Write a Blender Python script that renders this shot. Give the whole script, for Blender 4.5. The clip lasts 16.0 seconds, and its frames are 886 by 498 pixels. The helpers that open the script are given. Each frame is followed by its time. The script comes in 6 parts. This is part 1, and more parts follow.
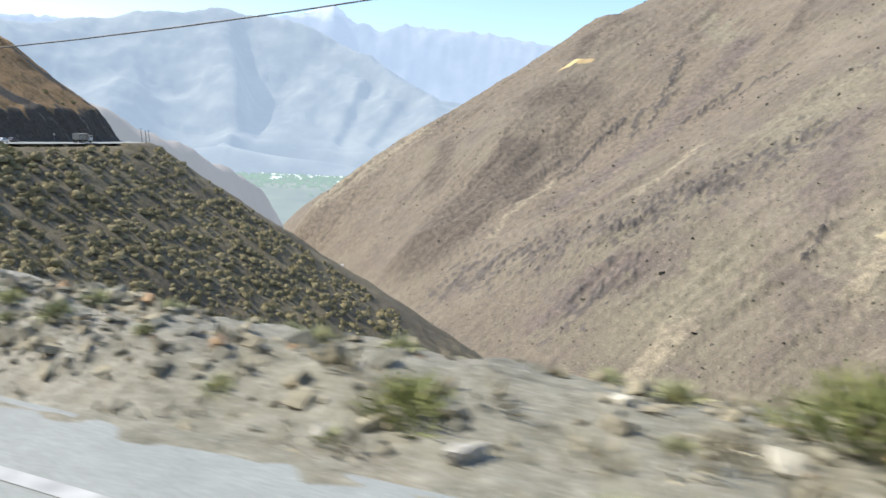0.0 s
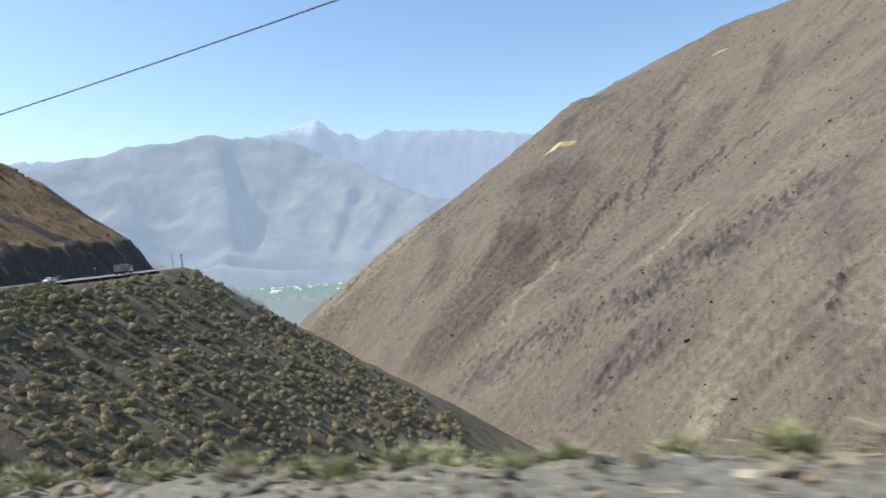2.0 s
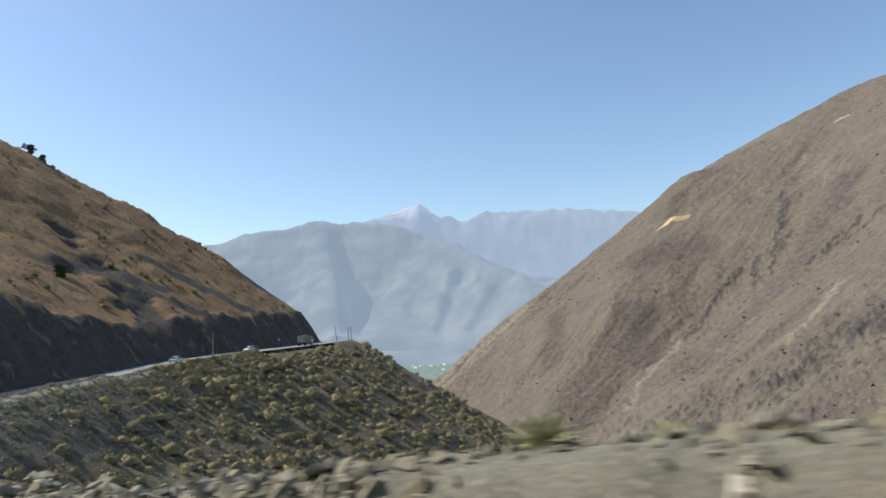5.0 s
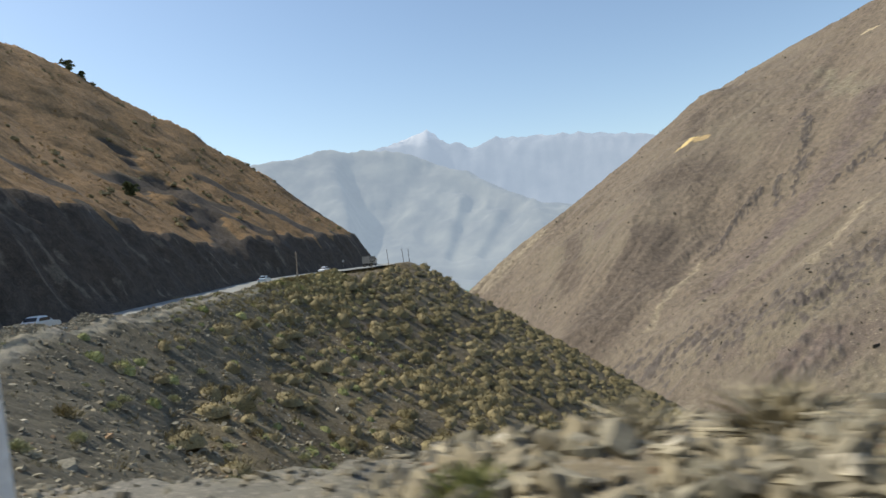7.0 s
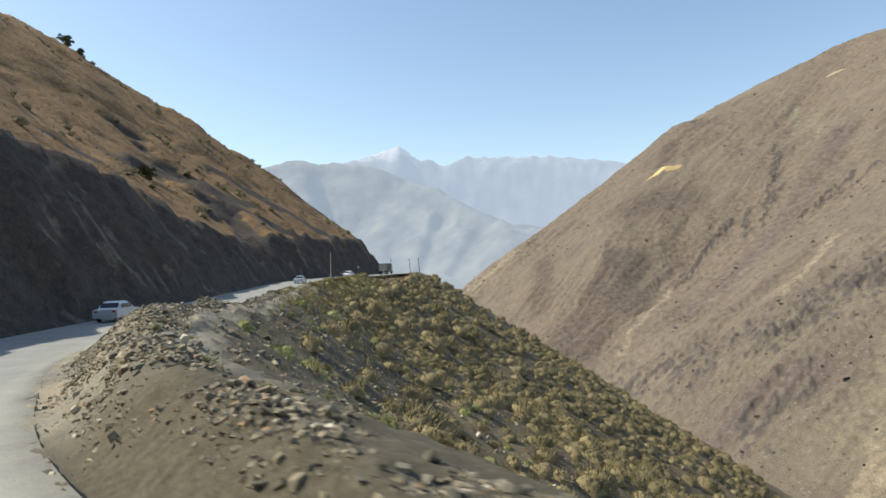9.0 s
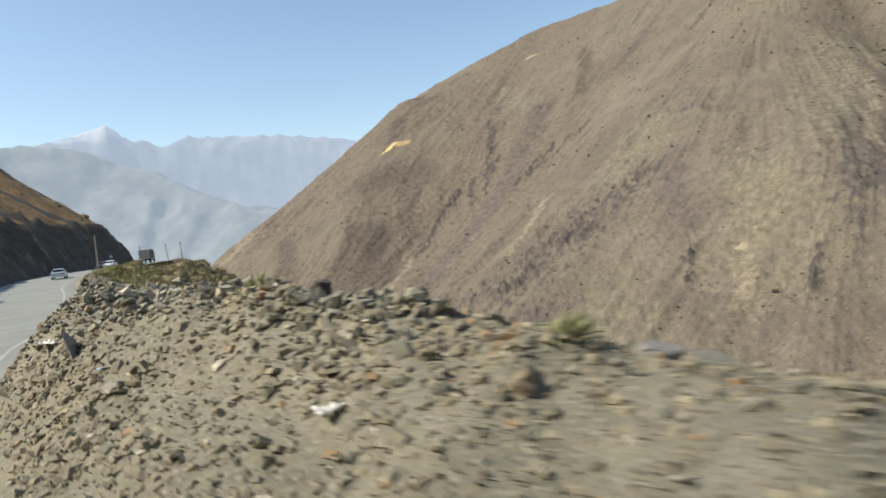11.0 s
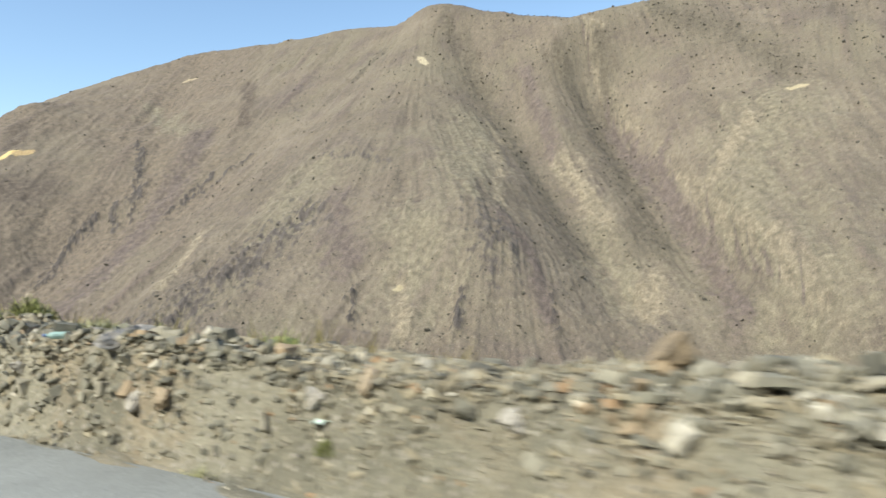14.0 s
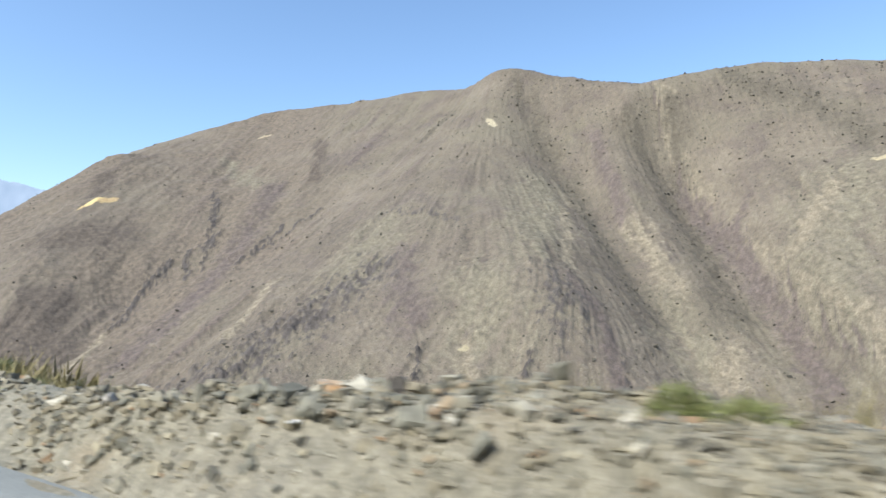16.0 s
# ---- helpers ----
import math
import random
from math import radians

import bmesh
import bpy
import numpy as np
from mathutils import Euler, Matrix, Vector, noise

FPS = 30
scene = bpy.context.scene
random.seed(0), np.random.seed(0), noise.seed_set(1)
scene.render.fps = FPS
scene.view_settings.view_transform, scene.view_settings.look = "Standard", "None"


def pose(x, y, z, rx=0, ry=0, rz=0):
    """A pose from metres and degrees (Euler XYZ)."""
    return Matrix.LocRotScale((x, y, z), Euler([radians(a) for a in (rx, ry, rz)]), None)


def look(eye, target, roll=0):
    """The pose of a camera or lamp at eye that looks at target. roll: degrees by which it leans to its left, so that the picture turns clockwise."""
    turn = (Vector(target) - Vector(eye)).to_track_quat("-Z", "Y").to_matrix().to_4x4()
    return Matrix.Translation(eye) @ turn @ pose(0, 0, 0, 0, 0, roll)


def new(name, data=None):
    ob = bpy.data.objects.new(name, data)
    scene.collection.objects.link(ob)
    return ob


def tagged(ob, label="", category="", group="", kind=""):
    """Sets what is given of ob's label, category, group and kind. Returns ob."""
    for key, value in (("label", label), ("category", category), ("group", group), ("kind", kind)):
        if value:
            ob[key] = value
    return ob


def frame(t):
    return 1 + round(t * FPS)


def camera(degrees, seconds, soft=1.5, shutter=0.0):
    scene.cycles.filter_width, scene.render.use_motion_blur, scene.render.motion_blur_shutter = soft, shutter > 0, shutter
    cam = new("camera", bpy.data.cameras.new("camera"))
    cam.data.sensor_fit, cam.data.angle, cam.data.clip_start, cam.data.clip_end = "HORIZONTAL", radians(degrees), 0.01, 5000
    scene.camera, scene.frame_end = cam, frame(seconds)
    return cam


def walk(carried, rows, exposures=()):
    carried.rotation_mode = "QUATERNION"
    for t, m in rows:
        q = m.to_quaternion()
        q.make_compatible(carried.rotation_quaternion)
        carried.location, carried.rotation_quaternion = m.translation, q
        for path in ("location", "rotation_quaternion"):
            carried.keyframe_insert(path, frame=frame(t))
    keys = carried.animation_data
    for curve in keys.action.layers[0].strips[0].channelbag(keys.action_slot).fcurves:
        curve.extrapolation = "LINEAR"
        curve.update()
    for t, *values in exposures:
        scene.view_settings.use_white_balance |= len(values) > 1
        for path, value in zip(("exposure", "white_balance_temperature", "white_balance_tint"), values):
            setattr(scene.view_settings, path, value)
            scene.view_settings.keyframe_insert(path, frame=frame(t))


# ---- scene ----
# ---- camera and its way: a car window, going down a mountain road ----
cam = camera(67.95, 16.0, soft=1.5, shutter=0.26)
WAY = [  # seconds, x, y, z, heading, pitch, lean
    (0.0, -0.16, 0.00, 1.89, -7.08, -9.80, -3.49),
    (0.5, -5.09, 3.16, 1.49, -5.19, -8.52, -3.92),
    (1.0, -10.12, 6.05, 1.08, -5.15, -6.72, -2.88),
    (1.5, -15.25, 8.79, 0.60, -7.62, -4.30, 3.07),
    (2.0, -20.21, 11.70, 0.24, -8.08, -1.59, 3.20),
    (2.5, -25.13, 14.62, -0.16, -7.60, 1.51, 4.53),
    (3.0, -30.21, 17.37, -0.58, -6.44, 1.75, 4.21),
    (3.5, -35.27, 20.13, -0.99, -4.86, 3.06, 5.24),
    (4.0, -40.18, 23.08, -1.40, -1.69, 6.60, 4.61),
    (4.5, -45.18, 25.86, -1.81, -0.13, 7.26, 4.04),
    (5.0, -50.24, 28.52, -2.22, 0.32, 5.96, 3.61),
    (5.5, -55.33, 31.13, -2.64, 0.17, 3.64, 3.38),
    (6.0, -60.42, 33.72, -3.06, -0.10, 1.21, 3.43),
    (6.5, -65.48, 36.36, -3.48, 0.02, -0.40, 3.84),
    (7.0, -70.42, 39.06, -3.88, 1.03, -0.25, 4.68),
    (7.5, -75.17, 41.78, -4.27, 2.91, 0.96, 4.49),
    (8.0, -79.73, 44.68, -4.65, 2.26, 1.23, 1.80),
    (8.5, -84.16, 48.02, -5.01, 0.62, 1.29, 1.22),
    (9.0, -88.23, 51.80, -5.35, -2.08, 1.11, 2.06),
    (9.5, -91.87, 56.01, -5.65, -5.92, 0.68, 3.65),
    (10.0, -95.03, 60.61, -5.91, -10.94, -0.02, 5.31),
    (10.5, -97.76, 65.49, -6.13, -17.24, -1.02, 6.39),
    (11.0, -100.18, 70.61, -6.33, -24.94, -2.37, 6.23),
    (11.5, -102.23, 75.95, -6.50, -30.68, -2.78, 5.76),
    (12.0, -103.90, 81.41, -6.64, -35.92, -2.72, 3.67),
    (12.5, -105.10, 86.96, -6.73, -42.20, -3.28, 3.16),
    (13.0, -105.65, 92.60, -6.78, -47.59, -2.71, 4.17),
    (13.5, -105.77, 98.27, -6.79, -51.96, -2.04, 3.05),
    (14.0, -106.04, 103.92, -6.81, -55.01, -1.34, 2.45),
    (14.5, -106.49, 109.64, -6.85, -56.13, 0.75, 0.75),
    (15.0, -106.87, 115.33, -6.88, -55.42, 2.80, -0.25),
    (15.5, -107.28, 121.01, -6.91, -51.72, 3.86, -0.73),
    (16.0, -107.90, 126.66, -6.97, -50.30, 3.96, -0.03),
]
walk(cam, [(t, pose(x, y, z, 90 + p, r, h)) for t, x, y, z, h, p, r in WAY],
     exposures=[(0, 0.95, 6500, 8), (0.5, 0.72, 6500, 8), (1.5, 0.58, 6400, 8), (3.0, 0.36, 6300, 8), (4.5, 0.32, 6400, 8), (7.0, 0.38, 7050, 8), (8.0, 0.62, 7150, 8), (10.5, 0.5, 7200, 8), (12.5, 0.56, 6800, 4), (14.5, 0.76, 6650, 4), (16.0, 0.76, 6150, 7)])

# ---- world and sun ----
SUN_TO = Vector((-0.68, 0.13, 0.72)).normalized()
world = bpy.data.worlds.new("sky")
scene.world = world
world.use_nodes = True
wn = world.node_tree
sky = wn.nodes.new("ShaderNodeTexSky")
sky.sky_type, sky.sun_disc = "NISHITA", False
sky.sun_elevation = math.asin(SUN_TO.z)
sky.sun_rotation = math.atan2(SUN_TO.x, SUN_TO.y)
sky.altitude, sky.air_density, sky.dust_density, sky.ozone_density = 1500, 1.22, 2.3, 2.5
wn.links.new(sky.outputs[0], wn.nodes["Background"].inputs[0])
wn.nodes["Background"].inputs[1].default_value = 0.137
sun = new("sun", bpy.data.lights.new("sun", "SUN"))
sun.data.energy, sun.data.angle, sun.data.color = 3.6, radians(0.6), (1.0, 0.94, 0.85)
sun.matrix_basis = look((0, 0, 300), Vector((0, 0, 300)) - SUN_TO)


# ---- numeric noise for the ground ----
RNG = np.random.RandomState(7)
PERM = np.concatenate([RNG.permutation(256)] * 3)
GX, GY = np.cos(np.arange(256) * 2.399), np.sin(np.arange(256) * 2.399)


def perlin(x, y):
    xi, yi = np.floor(x).astype(int), np.floor(y).astype(int)
    xf, yf = x - xi, y - yi
    u, v = xf * xf * xf * (xf * (xf * 6 - 15) + 10), yf * yf * yf * (yf * (yf * 6 - 15) + 10)

    def corner(i, j):
        h = PERM[PERM[(xi + i) & 255] + ((yi + j) & 255)]
        return GX[h] * (xf - i) + GY[h] * (yf - j)
    a = corner(0, 0) * (1 - u) + corner(1, 0) * u
    b = corner(0, 1) * (1 - u) + corner(1, 1) * u
    return (a * (1 - v) + b * v) * 1.5


def fbm(x, y, octaves=5, rough=0.5):
    out, amp = 0, 1.0
    for k in range(octaves):
        out = out + amp * perlin(x * 2 ** k + 17.3 * k, y * 2 ** k - 9.1 * k)
        amp *= rough
    return out


def ridged(x, y, octaves=5, rough=0.5):
    out, amp = 0, 1.0
    for k in range(octaves):
        out = out + amp * (1 - 2 * np.abs(perlin(x * 2 ** k + 5.7 * k, y * 2 ** k + 3.1 * k)))
        amp *= rough
    return out


def step(a, b, x):
    t = np.clip((x - a) / (b - a), 0, 1)
    return t * t * (3 - 2 * t)


# ---- the road's line ----
GRADE = 0.0822          # the whole bench falls towards -x
ROAD = [(160, -96), (110, -66), (60, -37), (29, -19), (-1.1, -1.5), (-11.0, 4.5), (-21.1, 10.2), (-31.1, 15.8), (-41.1, 21.5), (-51.1, 26.9), (-61.2, 32.1),
        (-71.3, 37.5), (-80.8, 43.2), (-89.5, 50.6), (-96.6, 59.7), (-101.8, 69.9), (-105.6, 81.0), (-107.4, 92.5),
        (-107.8, 103.8), (-108.7, 115.2), (-109.7, 126.5), (-111, 145), (-112, 165), (-111.5, 187), (-106, 220), (-100, 255), (-96, 285),
        (-98.5, 306), (-110, 324), (-130, 336), (-165, 345), (-215, 350), (-300, 350)]
HALF = 4.5              # half the asphalt's width on the hill side


def spline(points, gap):
    p = np.array(points, float)
    p = np.vstack([2 * p[0] - p[1], p, 2 * p[-1] - p[-2]])
    out = []
    for i in range(1, len(p) - 2):
        n = max(2, int(np.linalg.norm(p[i + 1] - p[i]) / gap))
        for k in range(n):
            t = k / n
            out.append(0.5 * (2 * p[i] + (p[i + 1] - p[i - 1]) * t + (2 * p[i - 1] - 5 * p[i] + 4 * p[i + 1] - p[i + 2]) * t * t
                              + (3 * p[i] - p[i - 1] - 3 * p[i + 1] + p[i + 2]) * t ** 3))
    return np.array(out + [p[-2]])


LINE = spline(ROAD, 1.0)
LINE_S = np.concatenate([[0], np.cumsum(np.linalg.norm(np.diff(LINE, axis=0), axis=1))])
LINE_S -= LINE_S[np.argmin(np.hypot(LINE[:, 0] + 1.1, LINE[:, 1] + 1.5))]
TANG = np.gradient(LINE, axis=0)
TANG /= np.linalg.norm(TANG, axis=1)[:, None]
SIDE = np.stack([TANG[:, 1], -TANG[:, 0]], 1)   # to the valley


# how the surface rises and falls about the even grade, and where the asphalt ends on the valley side
SWELL = np.array([(-90, 0), (110, 0), (180, 0.1), (215, 0.5), (240, 0.9), (262, 0.8), (310, -0.3), (350, -1.0), (500, -1.0)]).T
EDGE = np.array([(-90, 5.05), (84, 5.05), (92, 4.2), (112, 3.5), (122, 3.2), (128, 2.8), (134, 2.6), (138, 2.7), (140, 3.0), (142, 3.3), (146, 4.1), (148, 4.35), (151.5, 4.5), (153.5, 4.72), (156.5, 4.82), (161, 5.1), (164, 5.4), (169, 5.5), (175, 5.2), (190, 5.0), (202, 4.5), (235, 4.5), (250, 5.05), (400, 5.05)]).T


def swell(s):
    return np.interp(s, SWELL[0], SWELL[1])


def edge(s):
    return np.interp(s, EDGE[0], EDGE[1])


def on_road(s, u):
    """Plan place at s along the road and u to the valley side of its middle, and the road's height there."""
    x, y = np.interp(s, LINE_S, LINE[:, 0]), np.interp(s, LINE_S, LINE[:, 1])
    nx, ny = np.interp(s, LINE_S, SIDE[:, 0]), np.interp(s, LINE_S, SIDE[:, 1])
    return x + u * nx, y + u * ny, GRADE * x + swell(s)


def road_coords(x, y):
    """s, u and the even grade's height for plan places."""
    x, y = np.ravel(x), np.ravel(y)
    s, u, z = np.empty_like(x), np.empty_like(x), np.empty_like(x)
    for a in range(0, len(x), 20000):
        b = slice(a, a + 20000)
        dx, dy = x[b, None] - LINE[None, :, 0], y[b, None] - LINE[None, :, 1]
        d2 = dx * dx + dy * dy
        i = np.argmin(d2, 1)
        k = np.arange(len(i))
        along = dx[k, i] * TANG[i, 0] + dy[k, i] * TANG[i, 1]
        side = dx[k, i] * SIDE[i, 0] + dy[k, i] * SIDE[i, 1]
        s[b], u[b] = LINE_S[i] + along, np.sign(side) * np.sqrt(np.maximum(d2[k, i] - along ** 2, 0))
        z[b] = GRADE * (LINE[i, 0] + along * TANG[i, 0])
    return s, u, z


# the rubble bank beside the asphalt: its height over the even grade along the way
BANK = [(-40, 0.3), (0, 0.12), (4, 0.5), (6.5, 0.85), (10, 0.98), (13, 0.92), (14.8, 1.08), (15.9, 1.24), (16.5, 0.75), (17.2, 0.46), (20, 0.5), (24, 0.48), (28, 0.28), (32, 0.05), (38, -0.3),
        (41, 0.55), (44, 0.95), (47, 1.32), (50, 1.4), (52, 1.45), (57, 1.4), (62, 0.8), (70, 0.82), (76, 0.98), (79, 0.75), (82, 0.3), (86, 0.18), (90, 0.05),
        (96, -0.1), (100, -0.2), (104, 0.3), (108, 0.8), (113, 1.2), (118, 1.4), (121.5, 1.35), (123, 1.1), (125, 0.95), (127, 1.0), (129.5, 1.15), (131, 1.2), (132.5, 1.6), (134, 1.66),
        (136.5, 1.42), (138, 1.64), (139, 1.82), (140, 1.7), (141, 1.5), (142, 1.25), (143.6, 1.12), (145.5, 1.15), (147.2, 1.2), (149.3, 1.78), (151, 1.43), (153.5, 1.34),
        (156, 0.9), (158, 1.05), (159.6, 1.12), (164, 1.15), (168, 1.32), (169.2, 1.15), (172, 1.52), (176, 1.35), (180, 1.32), (184, 1.45), (188, 1.3), (192, 0.9), (196, 0.78), (203, 1.15), (225, 1.25), (240, 1.45), (262, 1.35), (285, 0.7), (310, 0.1), (360, -0.9), (500, -0.9)]
BANK_S, BANK_H = np.array(BANK).T
CUT = np.array([(-90, 12), (150, 15), (172, 14.5), (206, 12.5), (222, 9.5), (238, 8), (252, 8), (266, 9), (296, 10), (330, 11.5), (500, 12)]).T  # the cut's height
CREST_AT = np.array([(-90, 7.0), (2, 6.8), (7, 5.9), (14, 5.8), (16, 5.6), (20, 6.1), (36, 6.0), (42, 6.0), (45, 5.85), (52, 5.85), (58, 6.2), (64, 7.0), (84, 7.0), (92, 5.6), (100, 5.4), (108, 5.1), (122, 5.2), (127, 6.0), (132, 6.2), (195, 6.2), (215, 7.0), (500, 7.0)]).T  # the bank's crest, from the road's middle


HEAPED = np.array([(-90, 0.35), (30, 0.35), (42, 0.45), (58, 0.5), (64, 1.0), (82, 1.0), (90, 0.3), (106, 0.3), (116, 0.75), (200, 0.75), (240, 0.5), (500, 0.2)]).T


def ground_parts(x, y):
    """Height, and how far each place belongs to the grass above the cut, the cut face and the bank."""
    s, u, zr = road_coords(x, y)
    ed, sw = edge(s) + 0.12 * fbm(x / 1.3, y / 1.3, 3), swell(s)
    e = u - ed
    crest = np.interp(s, CREST_AT[0], CREST_AT[1])
    heaped = np.interp(s, HEAPED[0], HEAPED[1])
    up = step(0, 1, (u - ed - 0.1) / (crest - ed - 0.1) * np.interp(s, [4, 8, 17, 20, 131, 137, 146, 150, 186, 200, 235, 250], [1, 1.25, 1.25, 1, 1, 1.7, 1.7, 1.35, 1.3, 1.5, 1.5, 1]))
    bank = np.interp(s + 0.8 * perlin(x / 3, y / 3), BANK_S, BANK_H) + heaped * (0.2 * fbm(x / 5.2, y / 5.2, 2) + 0.2 * ridged(x / 1.8, y / 1.8, 3)) * step(0.3, 1.8, e) - 0.12 * heaped
    shelf = sw + (bank - sw) * up
    soft, over = 0.9, u - crest - 0.9
    fall = 0.66 * soft * np.log1p(np.exp(np.clip(over / soft, -30, 60)))
    valley = shelf - np.where(over > 40, 0.66 * over, fall) + step(4, 20, e) * (1.6 * fbm(x / 38, y / 38, 4) + 0.5 * fbm(x / 5, y / 5, 3))
    # the cut and the hill above it
    c = -u - HALF
    cut_h = np.interp(s, CUT[0], CUT[1]) + 2.6 * fbm(s / 20, s * 0 + 3.3, 3) + 1.2 * perlin(s / 7, s * 0 + 1.7)
    lean = 1.45 + 0.4 * perlin(s / 17, s * 0 + 8.8)
    cut = np.minimum(np.maximum(c - 1.6 + 1.0 * fbm(x / 6, y / 6, 4), 0) * lean, cut_h)
    above = np.maximum(c - 1.6 - cut_h / lean, 0)
    body = 3.4 * np.exp(-((x + 190) ** 2 + (y - 250) ** 2) / 1300) + step(0, 25, above) * 2.4 * fbm(x / 45, y / 45, 4) + step(0, 1, c - 1.5) * (0.5 + 0.6 * (above <= 0)) * ridged(x / 7, y / 7, 4) + step(0, 1, c - 1.5) * (above <= 0) * 0.5 * ridged(x / 2.4, y / 2.4, 3)
    chute = np.minimum(np.hypot(s - 260 + 0.25 * (u + 44), (u + 20) * 0.16) / 5.5, np.hypot(s - 250, (u + 10) * 0.25) / 6) + 0.9 * fbm(x / 9, y / 9, 5, 0.65)
    hill = sw + 0.15 * step(0.2, 1.2, c) + cut + 0.75 * above + body - 1.8 * step(1.1, 0.3, chute) * step(0, 6, above)
    z = zr + np.where(u > 0, np.where(e > 0, valley, sw), np.where(c > 0, hill, sw))
    scar = (c > 0) * (above <= 0) * step(0.15, 0.5, fbm(s / 1.9, cut / 2.3, 4, 0.65) + 0.35 * fbm(s / 14, cut / 12, 2) - 0.14)
    drop = (c - 1.6) * lean - cut_h + 3.0 * above
    bare = step(0.22, 0.42, fbm((s + 0.9 * above) / 15, above / 55 + 3, 3)) * step(34, 22, above)
    bare = np.maximum(bare, step(1.1, 0.6, chute))
    grass = np.where(u < 0, step(-0.6, 1.4, drop + 7.5 * fbm(s / 8 + 5, drop / 26, 3) - 1.0) * (1 - 0.85 * bare), 0)
    return z, s, u, e, grass, scar


def ground_height(x, y, fine=False, tile=False):
    shape = np.shape(x)
    x, y = np.ravel(np.asarray(x, float)), np.ravel(np.asarray(y, float))
    z, s, u, e = ground_parts(x, y)[:4]
    if fine:
        z = z + step(0.1, 0.8, e) * (0.07 * fbm(x / 0.8, y / 0.8, 2) + 0.05 * ridged(x / 1.7, y / 1.7, 2))
    if tile:
        z = z - (0.45 + 0.8 * step(13, 9, u) * step(2, 4, u)) * (u < 17) * (u > -HALF - 0.9) * (s > -60) * (s < 330)
    return z.reshape(shape)


# ---- materials ----
def material(name, rough=0.9):
    m = bpy.data.materials.new(name)
    m.use_nodes = True
    m.node_tree.nodes["Principled BSDF"].inputs["Roughness"].default_value = rough
    return m, m.node_tree.nodes, m.node_tree.links


def ground_material(name, dark, mid, light, scale, bump=0.6, extra=None, steep=None, spots=None, size=1.0, zones=(), patches=(), grain=0.3, flow=0.0):
    """Earth: three tones by noise at two scales; steep: colour of bare rock; spots: (cell, size, colour) of low growth."""
    m, n, l = material(name, 0.95)
    geo = n.new("ShaderNodeNewGeometry")

    def noise_at(sc, detail=6, rough=0.6):
        t = n.new("ShaderNodeTexNoise")
        t.inputs["Scale"].default_value, t.inputs["Detail"].default_value, t.inputs["Roughness"].default_value = sc, detail, rough
        l.new(geo.outputs["Position"], t.inputs["Vector"])
        return t.outputs["Fac"]
    big, small = noise_at(scale, 8, 0.65), noise_at(scale * 14, 8, 0.7)
    add = n.new("ShaderNodeMath")
    add.operation = "MULTIPLY_ADD"
    l.new(small, add.inputs[0])
    add.inputs[1].default_value = 0.55
    l.new(big, add.inputs[2])
    ramp = n.new("ShaderNodeValToRGB")
    cr = ramp.color_ramp
    cr.elements[0].position, cr.elements[0].color = 0.58, (*dark, 1)
    cr.elements[1].position, cr.elements[1].color = 0.98, (*light, 1)
    k = cr.elements.new(0.77)
    k.color = (*mid, 1)
    l.new(add.outputs[0], ramp.inputs[0])
    colour = ramp.outputs[0]

    def mix(fac, a, b):
        x = n.new("ShaderNodeMix")
        x.data_type = "RGBA"
        l.new(fac, x.inputs[0])
        l.new(a, x.inputs[6])
        if isinstance(b, tuple):
            x.inputs[7].default_value = (*b, 1)
        else:
            l.new(b, x.inputs[7])
        return x.outputs[2]

    def band(value, lo, hi):
        r = n.new("ShaderNodeMapRange")
        l.new(value, r.inputs[0])
        r.inputs[1].default_value, r.inputs[2].default_value = lo, hi
        return r.outputs[0]
    if extra:
        for sc, lo, hi, col in extra:
            colour = mix(band(noise_at(sc, 5, 0.6), lo, hi), colour, col)
    if steep:
        sep = n.new("ShaderNodeSeparateXYZ")
        l.new(geo.outputs["Normal"], sep.inputs[0])
        lo, hi, col = steep
        rag = n.new("ShaderNodeMath")
        rag.operation = "MULTIPLY_ADD"
        l.new(noise_at(scale * 6, 6, 0.7), rag.inputs[0])
        rag.inputs[1].default_value = 0.3
        l.new(sep.outputs["Z"], rag.inputs[2])
        colour = mix(band(rag.outputs[0], lo, hi), colour, col)
    if spots:
        for cell, r0, r1, col in spots:
            v = n.new("ShaderNodeTexVoronoi")
            v.inputs["Scale"].default_value = 1 / cell
            l.new(geo.outputs["Position"], v.inputs["Vector"])
            colour = mix(band(v.outputs["Distance"], r1, r0), colour, col)
    for zone, lo, hi, col in zones:
        at = n.new("ShaderNodeAttribute")
        at.attribute_name = zone
        vary = n.new("ShaderNodeMath")
        vary.operation = "MULTIPLY_ADD"
        l.new(small, vary.inputs[0])
        vary.inputs[1].default_value = 0.9
        l.new(at.outputs["Fac"], vary.inputs[2])
        tone = n.new("ShaderNodeValToRGB")
        tone.color_ramp.elements[0].position, tone.color_ramp.elements[0].color = 0.3, (*[v * 0.5 for v in col], 1)
        tone.color_ramp.elements[1].position, tone.color_ramp.elements[1].color = 0.7, (*[v * 1.35 for v in col], 1)
        l.new(small, tone.inputs[0])
        colour = mix(band(vary.outputs[0], lo, hi), colour, tone.outputs[0])
